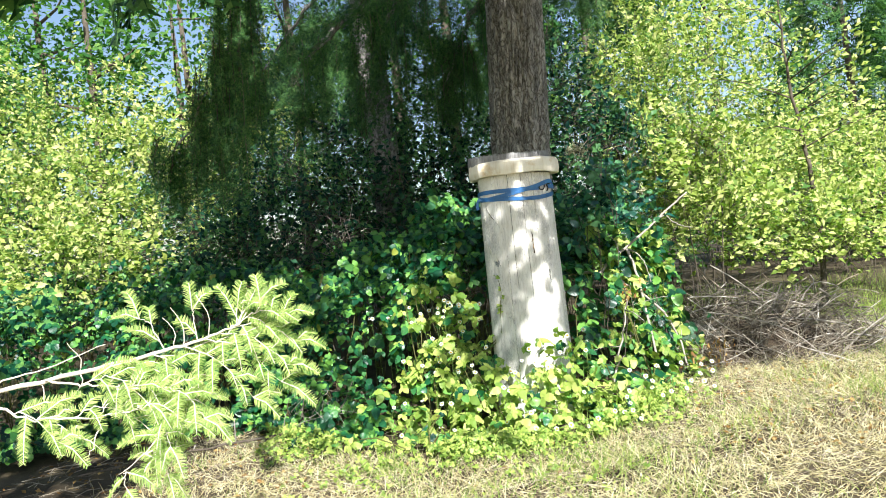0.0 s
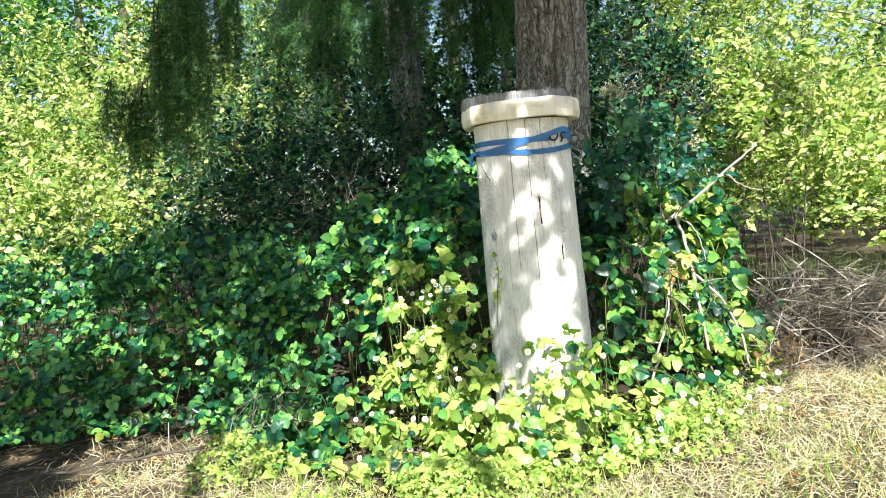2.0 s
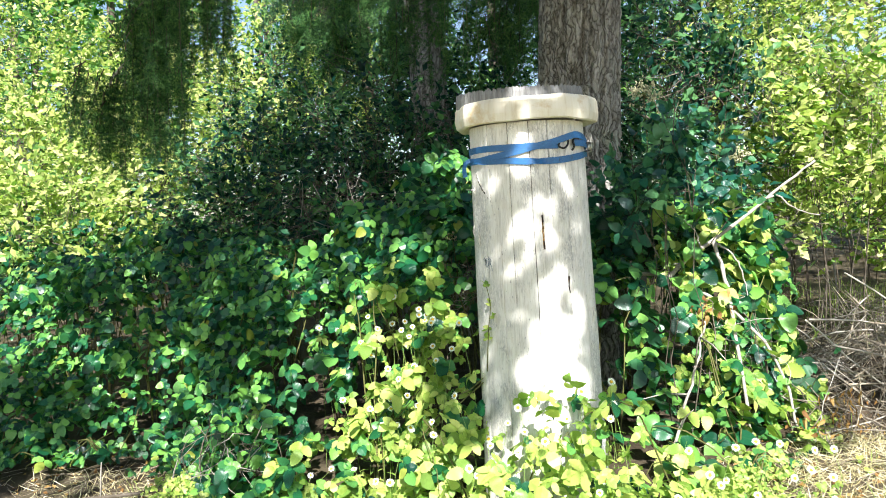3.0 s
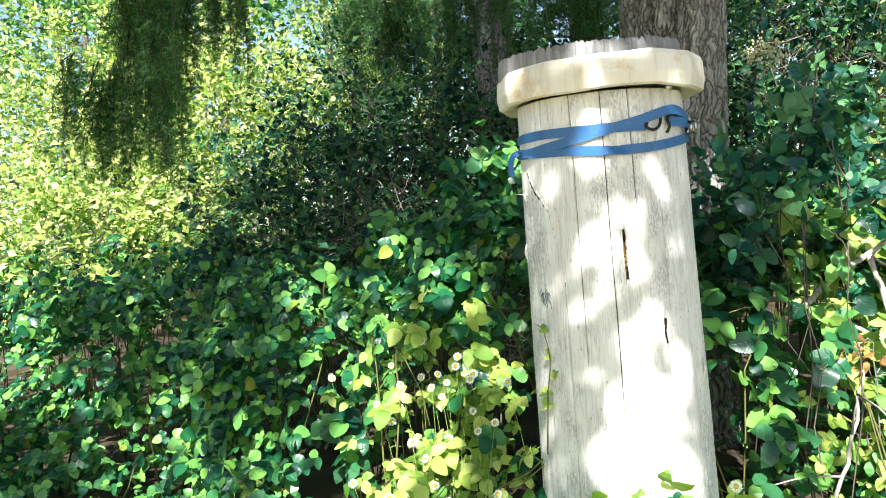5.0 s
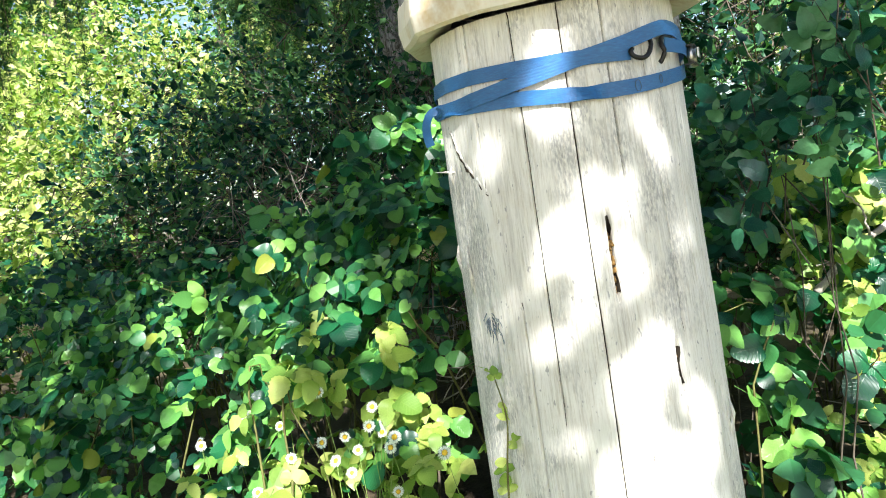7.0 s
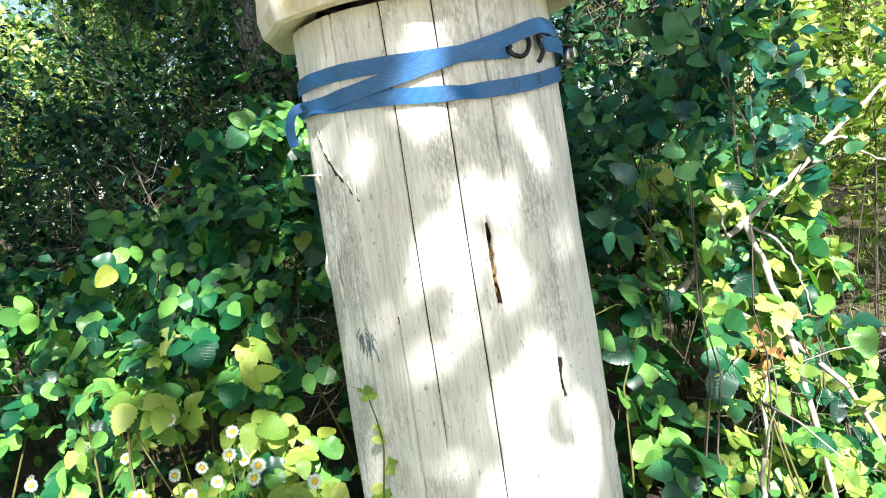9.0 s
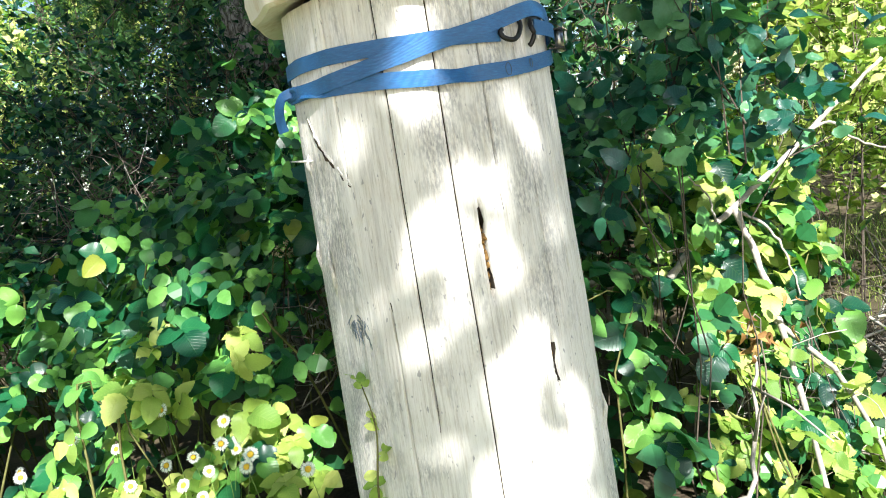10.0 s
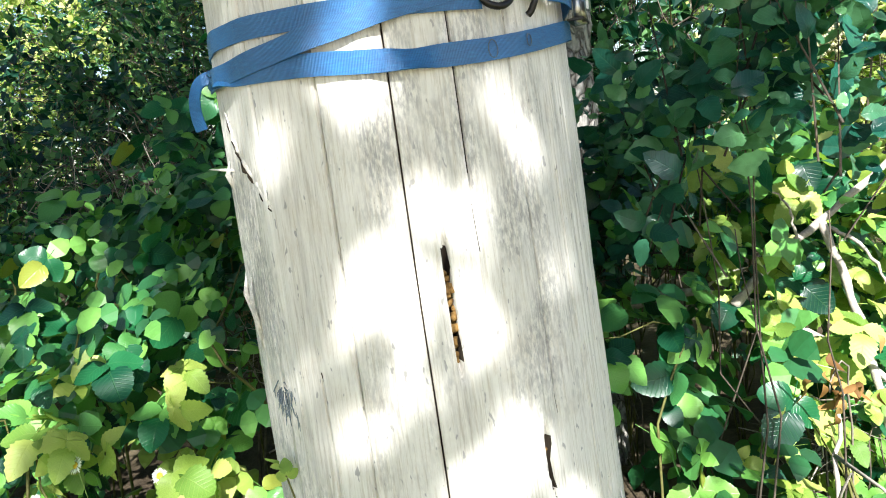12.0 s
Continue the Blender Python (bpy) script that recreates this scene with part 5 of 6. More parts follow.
def build_brambles():
    rng = np.random.default_rng(21)
    kinds = [compound(5 if i in (1, 4) else 3, rng) for i in range(8)]
    meshes = [fast_mesh("leaf", v, t, BRAMBLE, u, True) for v, t, u in kinds]
    weeds = [fast_mesh("leaf", v, t, LIME, u, True) for v, t, u in (compound(5 if i % 2 else 3, rng, 0.060, 0.85) for i in range(6))]
    def cover(n, area, dens, deep_by, seed_noise):
        """Leaf places on the sloping canopy, evenly thick, sunk by deep_by on average."""
        x, y = rng.uniform(area[0], area[1], n), rng.uniform(area[2], area[3], n)
        s = y - foot(x)
        nrm = thicket_normal(x, y)
        thin = np.clip(0.85 + 0.85 * wave(3.1 * x, 3.1 * y + 2.0 * seed_noise, 8.0), 0.15, 1.5)
        thin = thin * np.where((x > 1.02) & (y > 5.7), np.where(x > 1.6, 0.95, 0.62), 1.0) * np.where((x < -1.6) & (s < 0.9), 1.3, 1.0)
        want = thin * dens * (area[1] - area[0]) * (area[3] - area[2]) / n / np.clip(nrm[:, 2], 0.35, 1)
        clear = np.hypot(x - AXIS[0], y - AXIS[1]) > 0.37
        ok = (s > 0.02) & (rng.uniform(size=n) < want) & clear & ~((x > 2.28) & (y < 8.0)) & ~((x > 0.93) & (x < 1.22) & (y > 5.75) & (y < 6.95) & (rng.uniform(size=n) < 0.92))
        x, y, nrm = x[ok], y[ok], nrm[ok]
        n = len(x)
        deep = rng.exponential(deep_by, n)
        p = np.stack([x, y, thicket(x, y) + ground_height(x, y)], -1) - nrm * deep[:, None] + rng.normal(0, 0.065, (n, 3)) * [1, 1, seed_noise]
        p[:, 2] = np.maximum(p[:, 2], 0.04)
        flat = unit(nrm * [1, 1, 0] + rng.normal(0, 0.9, (n, 3)) * [1, 1, 0] + [0, -0.2, 0])
        tip = unit(flat + np.stack([0 * x, 0 * x, rng.uniform(-0.95, 0.1, n)], -1))
        up = unit(nrm * 0.35 + rng.normal(0, 0.6, (n, 3)) + FACE * 0.8)
        size = rng.uniform(0.042, 0.098, n) * np.where(rng.uniform(size=n) < 0.2, 0.6, 1.0) * np.where((x > 1.02) & (y > 5.7), 1.35, 1.0)
        return x, y, p, frames_of(tip, up), size

    x, y, p, turn, size = cover(40000, (-3.8, 2.4, 4.95, 8.2), 205, 0.085, 1.3)
    bx, by, bp, bturn, bsize = cover(60000, (-3.8, 2.4, 5.1, 8.2), 140, 0.26, 1.3)
    fx, fy, fp, fturn, fsize = cover(60000, (-7.0, 2.4, 6.0, 10.6), 170, 0.12, 1.6)
    keep_far = (fy > 8.2) | (fx < -3.8)
    fx, fy, fp, fturn, fsize = fx[keep_far], fy[keep_far], fp[keep_far], fturn[keep_far], fsize[keep_far]
    # plants: one root about every 0.6 m
    roots = []
    for cx in np.arange(-6.8, 2.4, 0.66):
        for cy in np.arange(5.2, 10.5, 0.66):
            q = (cx + rng.uniform(-0.2, 0.2), cy + rng.uniform(-0.2, 0.2))
            if q[1] > foot(q[0]) - 0.05 and math.hypot(q[0] - AXIS[0], q[1] - AXIS[1]) > 0.42:
                roots.append(q)
    roots = np.array(roots)

    def owner(ax, ay):
        return np.argmin((ax[:, None] - roots[None, :, 0]) ** 2 + (ay[:, None] - roots[None, :, 1]) ** 2, 1)

    own, bown, fown = owner(x, y), owner(bx, by), owner(fx, fy)
    for i, (cx, cy) in enumerate(roots):
        mine, inner, far = np.flatnonzero(own == i), np.flatnonzero(bown == i), np.flatnonzero(fown == i)
        if len(mine) + len(far) < 4:
            continue
        base = np.array([cx, cy, float(ground_height(cx, cy))])
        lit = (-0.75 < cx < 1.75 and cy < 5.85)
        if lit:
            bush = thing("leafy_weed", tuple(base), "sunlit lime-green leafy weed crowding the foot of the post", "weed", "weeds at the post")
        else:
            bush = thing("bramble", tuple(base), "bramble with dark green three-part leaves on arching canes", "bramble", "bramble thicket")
        ends = np.concatenate([p[mine], fp[far]])
        for j in range(4):
            e, f = ends[rng.integers(len(ends))], ends[rng.integers(len(ends))]
            path = curve_points([base, base * 0.35 + e * 0.65 + [0, 0, 0.10], e, (e + f) / 2 - [0, 0, 0.06]], 10, 0.012, rng) - base
            part("cane", from_pieces("cane", [tube(path, np.linspace(0.0050, 0.0020, 10), 5)], CANE), bush)
        for q in mine:
            # bramble leaves in the sunny patches take lime leaves: sunlight put into colour
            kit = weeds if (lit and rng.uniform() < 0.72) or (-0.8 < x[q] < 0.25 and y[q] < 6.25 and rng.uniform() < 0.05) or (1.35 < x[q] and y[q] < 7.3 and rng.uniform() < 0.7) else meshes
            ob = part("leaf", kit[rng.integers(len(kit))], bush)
            m4 = Matrix(turn[q].tolist()).to_4x4()
            m4.translation = Vector(p[q] - base)
            ob.matrix_basis = m4 @ Matrix.Diagonal((size[q], size[q], size[q], 1))
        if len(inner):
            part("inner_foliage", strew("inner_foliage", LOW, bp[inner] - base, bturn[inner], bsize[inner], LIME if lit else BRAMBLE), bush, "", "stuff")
        if len(far):
            part("foliage", strew("foliage", LOW, fp[far] - base, fturn[far], fsize[far] * 1.1, BRAMBLE_FAR), bush, "", "stuff")


build_brambles()

# ---- fleabane daisies ----


def daisy_meshes(seed):
    rng = np.random.default_rng(seed)
    v, t = [], []
    k = 34
    for i in range(k):
        a = 2 * math.pi * i / k + rng.uniform(-0.06, 0.06)
        r1, w, up = rng.uniform(0.86, 1.05), 0.075, rng.uniform(-0.12, 0.10)
        d, s = np.array([math.cos(a), math.sin(a), 0]), np.array([-math.sin(a), math.cos(a), 0])
        b = len(v)
        v += [d * 0.30, d * 0.7 * r1 - s * w + [0, 0, 0.05 + up * 0.5], d * 0.7 * r1 + s * w + [0, 0, 0.05 + up * 0.5], d * r1 + [0, 0, up]]
        t += [(b, b + 2, b + 1), (b + 1, b + 2, b + 3)]
    petals = fast_mesh("petals", np.array(v), np.array(t), PETAL)
    v, t = [(0, 0, 0.16)], []
    for j, (r, z) in enumerate(((0.16, 0.15), (0.30, 0.10), (0.37, 0.01), (0.25, -0.12))):
        for i in range(12):
            a = 2 * math.pi * i / 12
            v.append((r * math.cos(a), r * math.sin(a), z + 0.012 * ((i + j) % 2)))
    for i in range(12):
        t.append((0, 1 + i, 1 + (i + 1) % 12))
        for j in range(3):
            a, b = 1 + j * 12 + i, 1 + j * 12 + (i + 1) % 12
            t += [(a, a + 12, b + 12), (a, b + 12, b)]
    disc = fast_mesh("disc", np.array(v), np.array(t), DISC, None, True)
    return petals, disc


def build_daisies():
    rng = np.random.default_rng(33)
    kits = [daisy_meshes(s) for s in range(4)]
    heads = [(-0.67, 6.35, 0.83), (-0.50, 6.20, 0.83), (-0.04, 6.18, 0.73), (0.0, 6.05, 0.92), (0.22, 5.69, 0.80), (-0.30, 5.95, 0.80), (1.62, 5.80, 0.30), (1.70, 5.70, 0.32), (-0.64, 6.3, 0.83), (-0.47, 6.2, 0.86), (-0.31, 6.25, 0.88), (-0.16, 6.1, 0.87), (-0.09, 6.1, 0.88), (-0.03, 6.2, 0.93), (0.03, 6.1, 0.91), (0.08, 6.0, 0.90), (0.08, 5.95, 0.89), (0.24, 5.85, 0.90), (-0.09, 6.0, 0.85), (-0.32, 6.2, 0.90)]
    for i in range(64):
        x = rng.normal(-0.12, 0.26) if i < 36 else rng.uniform(0.3, 1.3)
        y = rng.uniform(5.15, 6.15) if i < 36 else rng.uniform(5.05, 5.5)
        if math.hypot(x - AXIS[0], y - AXIS[1]) < 0.40:
            y = 5.3
        heads.append((x, y, float(thicket(x, y)) + rng.uniform(0.0, 0.12)))
    for i in range(18):
        x, y = rng.uniform(1.15, 2.0), rng.uniform(5.0, 5.7)
        heads.append((x, y, rng.uniform(0.16, 0.36)))
    for x, y, z in heads:
        foot_ = np.array([x + rng.uniform(-0.1, 0.1), y + rng.uniform(-0.02, 0.12), float(ground_height(x, y))])
        if math.hypot(foot_[0] - AXIS[0], foot_[1] - AXIS[1]) < 0.36:
            foot_[1] = y - 0.06
        d = thing("fleabane_daisy", tuple(foot_), "white fleabane daisy with a yellow centre on a thin stem", "daisy", "daisies at the post")
        top = np.array([x, y, z]) - foot_
        face = Vector((rng.normal(0.05, 0.25), rng.normal(-0.85, 0.25), 0.6)).normalized()
        path = curve_points([(0, 0, 0), top * [0.3, 0.3, 0.5] + [rng.normal(0, 0.02), rng.normal(0, 0.02), 0], top - np.array(face) * 0.004], 9)
        part("stem", from_pieces("stem", [tube(path, np.linspace(0.0016, 0.0009, 9), 5)], STEM), d)
        lf, n = [], rng.integers(3, 6)
        for j in range(n):
            q = path[2 + j]
            a = rng.uniform(0, 6.28)
            one = leaflet(5, 0.26, 0.1, 0, 0.2, 0.3)
            part("leaf", from_pieces("leaf", [turned(one, Matrix.Translation(q) @ Euler((rng.uniform(0, 0.6), 0, a)).to_matrix().to_4x4(), 0.05)], GRASS), d)
        r = rng.uniform(0.0165, 0.0215)
        head = face.to_track_quat("Z", "Y").to_matrix().to_4x4()
        head.translation = Vector(top)
        petals, disc = kits[rng.integers(4)]
        ob = part("petals", petals, d)
        ob.matrix_basis = head @ Matrix.Diagonal((r, r, r, 1))
        ob = part("disc", disc, d, "yellow flower centre")
        ob.matrix_basis = head @ Matrix.Diagonal((r, r, r, 1))


build_daisies()

# ---- grass and litter ----


def strew_grass(name, label, mat, count, seed, area, height, lean, keep):
    rng = np.random.default_rng(seed)
    x, y = rng.uniform(area[0], area[1], count), rng.uniform(area[2], area[3], count)
    tuft = wave(3 * x, 3 * y, seed) * 0.5 + 0.5
    ok = (rng.uniform(size=count) < keep(x, y) * (0.35 + 0.65 * tuft)) & (np.hypot(x - AXIS[0], y - AXIS[1]) > 0.34)
    x, y = x[ok], y[ok]
    n = len(x)
    a = rng.uniform(0, 6.283, n)
    tilt = rng.normal(0, lean, (n, 2))
    up = unit(np.stack([tilt[:, 0], tilt[:, 1], np.ones(n)], -1))
    tip = np.stack([np.cos(a), np.sin(a), 0 * a], -1)
    xx = unit(np.cross(tip, up))
    yy = np.cross(up, xx)
    turn = np.stack([xx, yy, up], -1)
    h = height * rng.uniform(0.4, 1.3, n) * (0.6 + 0.5 * tuft[ok])
    wide = rng.uniform(0.08, 0.22, n)
    size = np.stack([wide, h, h], -1)
    tagged(new(name, strew(name, BLADE, np.stack([x, y, ground_height(x, y)], -1), turn, size, mat)), label, "grass", kind="stuff")


def open_ground(x, y):
    return smooth(0.25, -0.15, y - foot(x)) * smooth(-3.0, -0.6, x + 0.5 * wave(x, y, 1.0)) + 0.0


def green_share(x, y):
    return np.clip(0.40 + 0.6 * wave(1.3 * x, 1.3 * y, 9.0), 0, 1) * smooth(-2.2, -1.0, x) * smooth(0.35, -0.1, y - foot(x)) + 0.5 * smooth(2.6, 4.0, x) + 0.8 * np.exp(-((y - foot(x) + 0.2) / 0.35) ** 2) * smooth(-1.6, -0.9, x) * smooth(1.6, 1.0, x)


strew_grass("dry_grass", "short dry straw-coloured grass", STRAW, 90000, 51, (-3.2, 5.5, 2.2, 8.5), 0.11, 0.9, open_ground)
strew_grass("dry_thatch", "flattened pale thatch of dead grass", STRAW, 80000, 54, (-2.6, 5.5, 2.4, 8.2), 0.12, 3.5, open_ground)
strew_grass("green_grass", "patchy green grass between the dry stalks", GRASS, 95000, 52, (-2.6, 6.5, 1.2, 9.8), 0.14, 0.5, lambda x, y: green_share(x, y) * (1 - 0.8 * smooth(6.0, 6.6, y) * (x > 1.8) * (x < 3.7)))
strew_grass("meadow_grass", "longer pale grass at the edge of the shrubs", GRASS, 16000, 53, (3.0, 14, 7.5, 13), 0.30, 0.35, lambda x, y: smooth(2.8, 4.5, x) + 0 * y)


def build_ground_cover():
    """Low yellow-green weeds creeping out from the thicket over the dry grass."""
    rng = np.random.default_rng(64)
    n = 5200
    x = rng.uniform(-1.5, 2.4, n)
    out = rng.exponential(0.26, n)
    y = foot(x) + 0.15 - out
    ok = (wave(2.6 * x, 2.6 * y, 5.0) + rng.normal(0, 0.35, n) > 0.05) & (out < 1.3) & (np.hypot(x - AXIS[0], y - AXIS[1]) > 0.4)
    x, y = x[ok], y[ok]
    n = len(x)
    z = ground_height(x, y) + rng.uniform(0.02, 0.13, n) * np.clip(1.2 - out[ok], 0.3, 1)
    tip = unit(rng.normal(0, 1, (n, 3)) * [1, 1, 0.3])
    up = unit(rng.normal(0, 0.4, (n, 3)) + FACE)
    tagged(new("ground_weeds", strew("ground_weeds", LOW, np.stack([x, y, z], -1), frames_of(tip, up), rng.uniform(0.014, 0.038, n), LIME)), "low yellow-green weeds creeping over the dry grass", "weeds", kind="stuff")


build_ground_cover()


def build_litter():
    """Dry stems and dead leaves lying on the soil."""
    rng = np.random.default_rng(61)
    pieces = []
    for i in range(1500):
        x, y = rng.uniform(-3.4, 2.6), rng.uniform(3.6, 7.4)
        if y > foot(x) + 0.9 or math.hypot(x - AXIS[0], y - AXIS[1]) < 0.4:
            continue
        a, n = rng.uniform(0, 3.14), rng.uniform(0.05, 0.30)
        z = float(ground_height(x, y)) + rng.uniform(0.004, 0.03)
        d = np.array([math.cos(a), math.sin(a), rng.uniform(-0.05, 0.12)]) * n / 2
        c = np.array([x, y, z])
        pieces.append(tube([c - d, c + rng.normal(0, 0.012, 3) + [0, 0, 0.01], c + d], [0.0025, 0.002, 0.001], 3, False))
    tagged(new("dry_stems", from_pieces("dry_stems", pieces, STALK)), "fallen dry stems scattered on the soil", "litter", kind="stuff")
    n = 2600
    x, y = rng.uniform(-3.4, 3.4, n), rng.uniform(4.2, 7.6, n)
    ok = (y < foot(x) + 1.0) & (np.hypot(x - AXIS[0], y - AXIS[1]) > 0.4) & ((x < -0.9) | (x > 1.5) | (rng.uniform(size=n) < 0.25))
    x, y = x[ok], y[ok]
    n = len(x)
    tip = unit(rng.normal(0, 1, (n, 3)) * [1, 1, 0.25])
    tagged(new("dead_leaves", strew("dead_leaves", SIMPLE, np.stack([x, y, ground_height(x, y) + rng.uniform(0.005, 0.03, n)], -1), frames_of(tip, unit(rng.normal(0, 0.4, (n, 3)) + [0, 0, 1])), rng.uniform(0.02, 0.055, n), DEAD_LEAF)),
           "brown dead leaves on the soil", "litter", kind="stuff")


build_litter()

# ---- the pile of dead stalks ----


def build_pile():
    rng = np.random.default_rng(71)
    pile = thing("dead_brush_pile", (2.8, 7.35, 0), "collapsed heap of dry grey-brown stalks and grass beside the brambles", "brush pile")
    o = np.array([2.8, 7.35, 0.0])

    def stalk(thick, length):
        a = rng.uniform(0, 6.283)
        r = rng.uniform(0, 1) ** 0.6
        c = np.array([1.25 * r * math.cos(a) + 0.2, 0.8 * r * math.sin(a), 0.0])
        c[2] = (0.56 * (1 - r ** 1.8) + 0.07) * rng.uniform(0.2, 1.0) * (1 + 0.5 * wave(c[0] * 4, c[1] * 4, 2.0))
        b = rng.normal(-0.5, 0.7) if rng.uniform() < 0.3 else rng.uniform(0, 6.283)
        d = np.array([math.cos(b), math.sin(b) * 0.8, rng.normal(-0.1, 0.75)])
        d = d / np.linalg.norm(d) * length / 2
        p0, p1 = c - d, c + d
        p0[2], p1[2] = max(p0[2], 0.015), max(p1[2], 0.015)
        return tube(curve_points([p0, c + rng.normal(0, 0.05, 3) + [0, 0, 0.05], p1], 7, 0.006, rng), np.linspace(thick, thick * 0.4, 7), 4, False)

    for i in range(240):
        part("stalk", from_pieces("stalk", [stalk(rng.uniform(0.003, 0.009), rng.uniform(0.3, 1.1))], (BRUSH, STALK, PALESTALK, PALESTALK)[i % 4]), pile)
    part("pale_straw_mass", from_pieces("pale_straw_mass", [stalk(rng.uniform(0.0015, 0.004), rng.uniform(0.2, 0.8)) for i in range(420)], STALK), pile, "", "stuff")
    part("dark_straw_mass", from_pieces("dark_straw_mass", [stalk(rng.uniform(0.002, 0.005), rng.uniform(0.2, 0.8)) for i in range(850)], BRUSH), pile, "", "stuff")
    # a dark mound, added so the gaps between the stalks look shaded
    v, t, k = [], [], 36
    for i in range(13):
        r = i / 12
        for j in range(k):
            a = 2 * math.pi * j / k
            z = 0.34 * (1 - r ** 2.0) * (1 + 0.6 * noise.noise((3 * r * math.cos(a), 3 * r * math.sin(a), 5.0))) + 0.05 * noise.noise((9 * r * math.cos(a), 9 * r * math.sin(a), 1.0))
            v.append((1.15 * r * math.cos(a) + 0.2, 0.72 * r * math.sin(a), z - 0.04))
    for i in range(12):
        for j in range(k):
            p0, p1 = i * k + j, i * k + (j + 1) % k
            t += [(p0, p0 + k, p1 + k), (p0, p1 + k, p1)]
    part("gap_shade_core", fast_mesh("gap_shade_core", np.array(v), np.array(t), GAP_SHADE, None, True), pile, "dark mound added as shade behind the gaps between stalks")
    # one long pale stalk that arches out over the grass
    part("long_stalk", from_pieces("long_stalk", [tube(curve_points([np.array(q) - o for q in ((2.35, 6.95, 0.52), (2.6, 6.8, 0.47), (2.95, 6.6, 0.33), (3.17, 6.4, 0.06))], 14), np.linspace(0.006, 0.004, 14), 6)], DEADWOOD), pile, "long pale arching stalk")
    # dangling dead leaves
    n = 70
    c = np.stack([rng.normal(-0.45, 0.06, n), rng.normal(-0.62, 0.06, n), rng.uniform(0.05, 0.32, n)], -1)
    part("dead_leaves", strew("dead_leaves", SIMPLE, c, frames_of(unit(rng.normal(0, 0.5, (n, 3)) + [0, 0, -1]), random_units(n, rng)), np.stack([rng.uniform(0.015, 0.03, n), rng.uniform(0.03, 0.08, n), rng.uniform(0.03, 0.08, n)], -1), DEAD_LEAF), pile, "hanging rust-brown dead leaves", "stuff")


build_pile()

# ---- forked dead branch leaning in the brambles ----


def build_forked_branch():
    rng = np.random.default_rng(81)
    o = np.array([1.76, 6.72, 0.0])
    b = thing("forked_branch", tuple(o), "pale forked dead branch propped among the bramble leaves", "dead branch")

    def arm(name, pts, r0, r1, mat=DEADWOOD, k=18):
        path = curve_points([np.array(q) - o for q in pts], k, 0.003, rng)
        part(name, from_pieces(name, [tube(path, np.linspace(r0, r1, k) * (1 + 0.12 * np.sin(np.arange(k) * 2.1)), 8)], mat), b)

    arm("arm", [(1.40, 6.90, 0.98), (1.51, 6.92, 1.08), (1.68, 6.96, 1.19), (1.88, 6.98, 1.33), (2.09, 7.0, 1.49), (2.30, 7.02, 1.64)], 0.015, 0.007, k=26)
    arm("leg", [(1.68, 6.955, 1.185), (1.72, 6.9, 1.0), (1.74, 6.85, 0.84), (1.76, 6.75, 0.55), (1.80, 6.66, 0.0)], 0.013, 0.010)
    arm("twig", [(1.96, 6.99, 1.40), (2.06, 6.98, 1.44), (2.16, 6.97, 1.36), (2.30, 6.96, 1.31)], 0.007, 0.003)
    arm("twig", [(1.70, 6.955, 1.17), (1.80, 6.93, 1.08), (1.84, 6.9, 0.95), (1.85, 6.88, 0.85)], 0.006, 0.003)
    arm("twig", [(1.60, 6.94, 1.13), (1.57, 6.90, 1.25), (1.50, 6.88, 1.33)], 0.005, 0.002)


build_forked_branch()


def build_fallen(points, radius, label, mat=DEADWOOD):
    rng = np.random.default_rng(int(points[0][0] * 100) + 500)
    o = np.array([points[0][0], points[0][1], 0.0])
    b = thing("fallen_branch", tuple(o), label, "dead branch")
    path = curve_points([np.array(q) - o for q in points], 16, 0.006, rng)
    part("limb", from_pieces("limb", [tube(path, np.linspace(radius, radius * 0.5, 16), 8)], mat), b)
    for i in range(4):
        p = path[3 + 3 * i]
        q = p + rng.normal(0, 0.10, 3) + [0, -0.02, 0.05]
        part("twig", from_pieces("twig", [tube([p, (p + q) / 2 + [0, 0, 0.02], q], [0.006, 0.004, 0.002], 5)], DEADWOOD), b)


build_fallen([(1.15, 7.15, 0.95), (1.40, 7.08, 0.98), (1.63, 7.0, 0.86), (1.95, 6.85, 0.55), (2.1, 6.75, 0.02)], 0.015, "grey rough dead branch lying in the brambles")
build_fallen([(-1.1, 5.95, 0.04), (-1.6, 5.75, 0.06), (-2.1, 5.6, 0.04), (-2.7, 5.3, 0.03)], 0.012, "grey-brown fallen branch on the shaded litter", TWIG)
build_fallen([(1.30, 6.35, 0.03), (1.45, 6.45, 0.45), (1.55, 6.6, 0.75)], 0.010, "thin bent dead stick among the brambles")



def build_dead_spray(at, count, seed):
    """A broken bramble spray whose leaves have withered."""
    rng = np.random.default_rng(seed)
    o = np.array([at[0], at[1], 0.0])
    b = thing("withered_spray", tuple(o), "withered bramble spray with curled rust-brown leaves", "dead leaves")
    path = curve_points([(0.05, 0.1, 0), (0.03, 0.06, at[2] * 0.6), (0, 0, at[2]), (-0.06, -0.04, at[2] - 0.06)], 12, 0.004, rng)
    part("cane", from_pieces("cane", [tube(path, np.linspace(0.004, 0.002, 12), 5)], BRUSH), b)
    curl = leaflet(7, 0.45, 0.1, 0.04, 0.7, 0.6)
    for i in range(count):
        p = path[rng.integers(7, 12)] + rng.normal(0, 1, 3) * [0.06, 0.03, 0.04]
        turn = Matrix.Translation(p) @ Euler((rng.uniform(-2.2, -0.8), rng.normal(0, 0.5), rng.uniform(-3, 3))).to_matrix().to_4x4()
        part("leaf", from_pieces("leaf", [turned(curl, turn, rng.uniform(0.03, 0.065))], DEAD_LEAF), b)


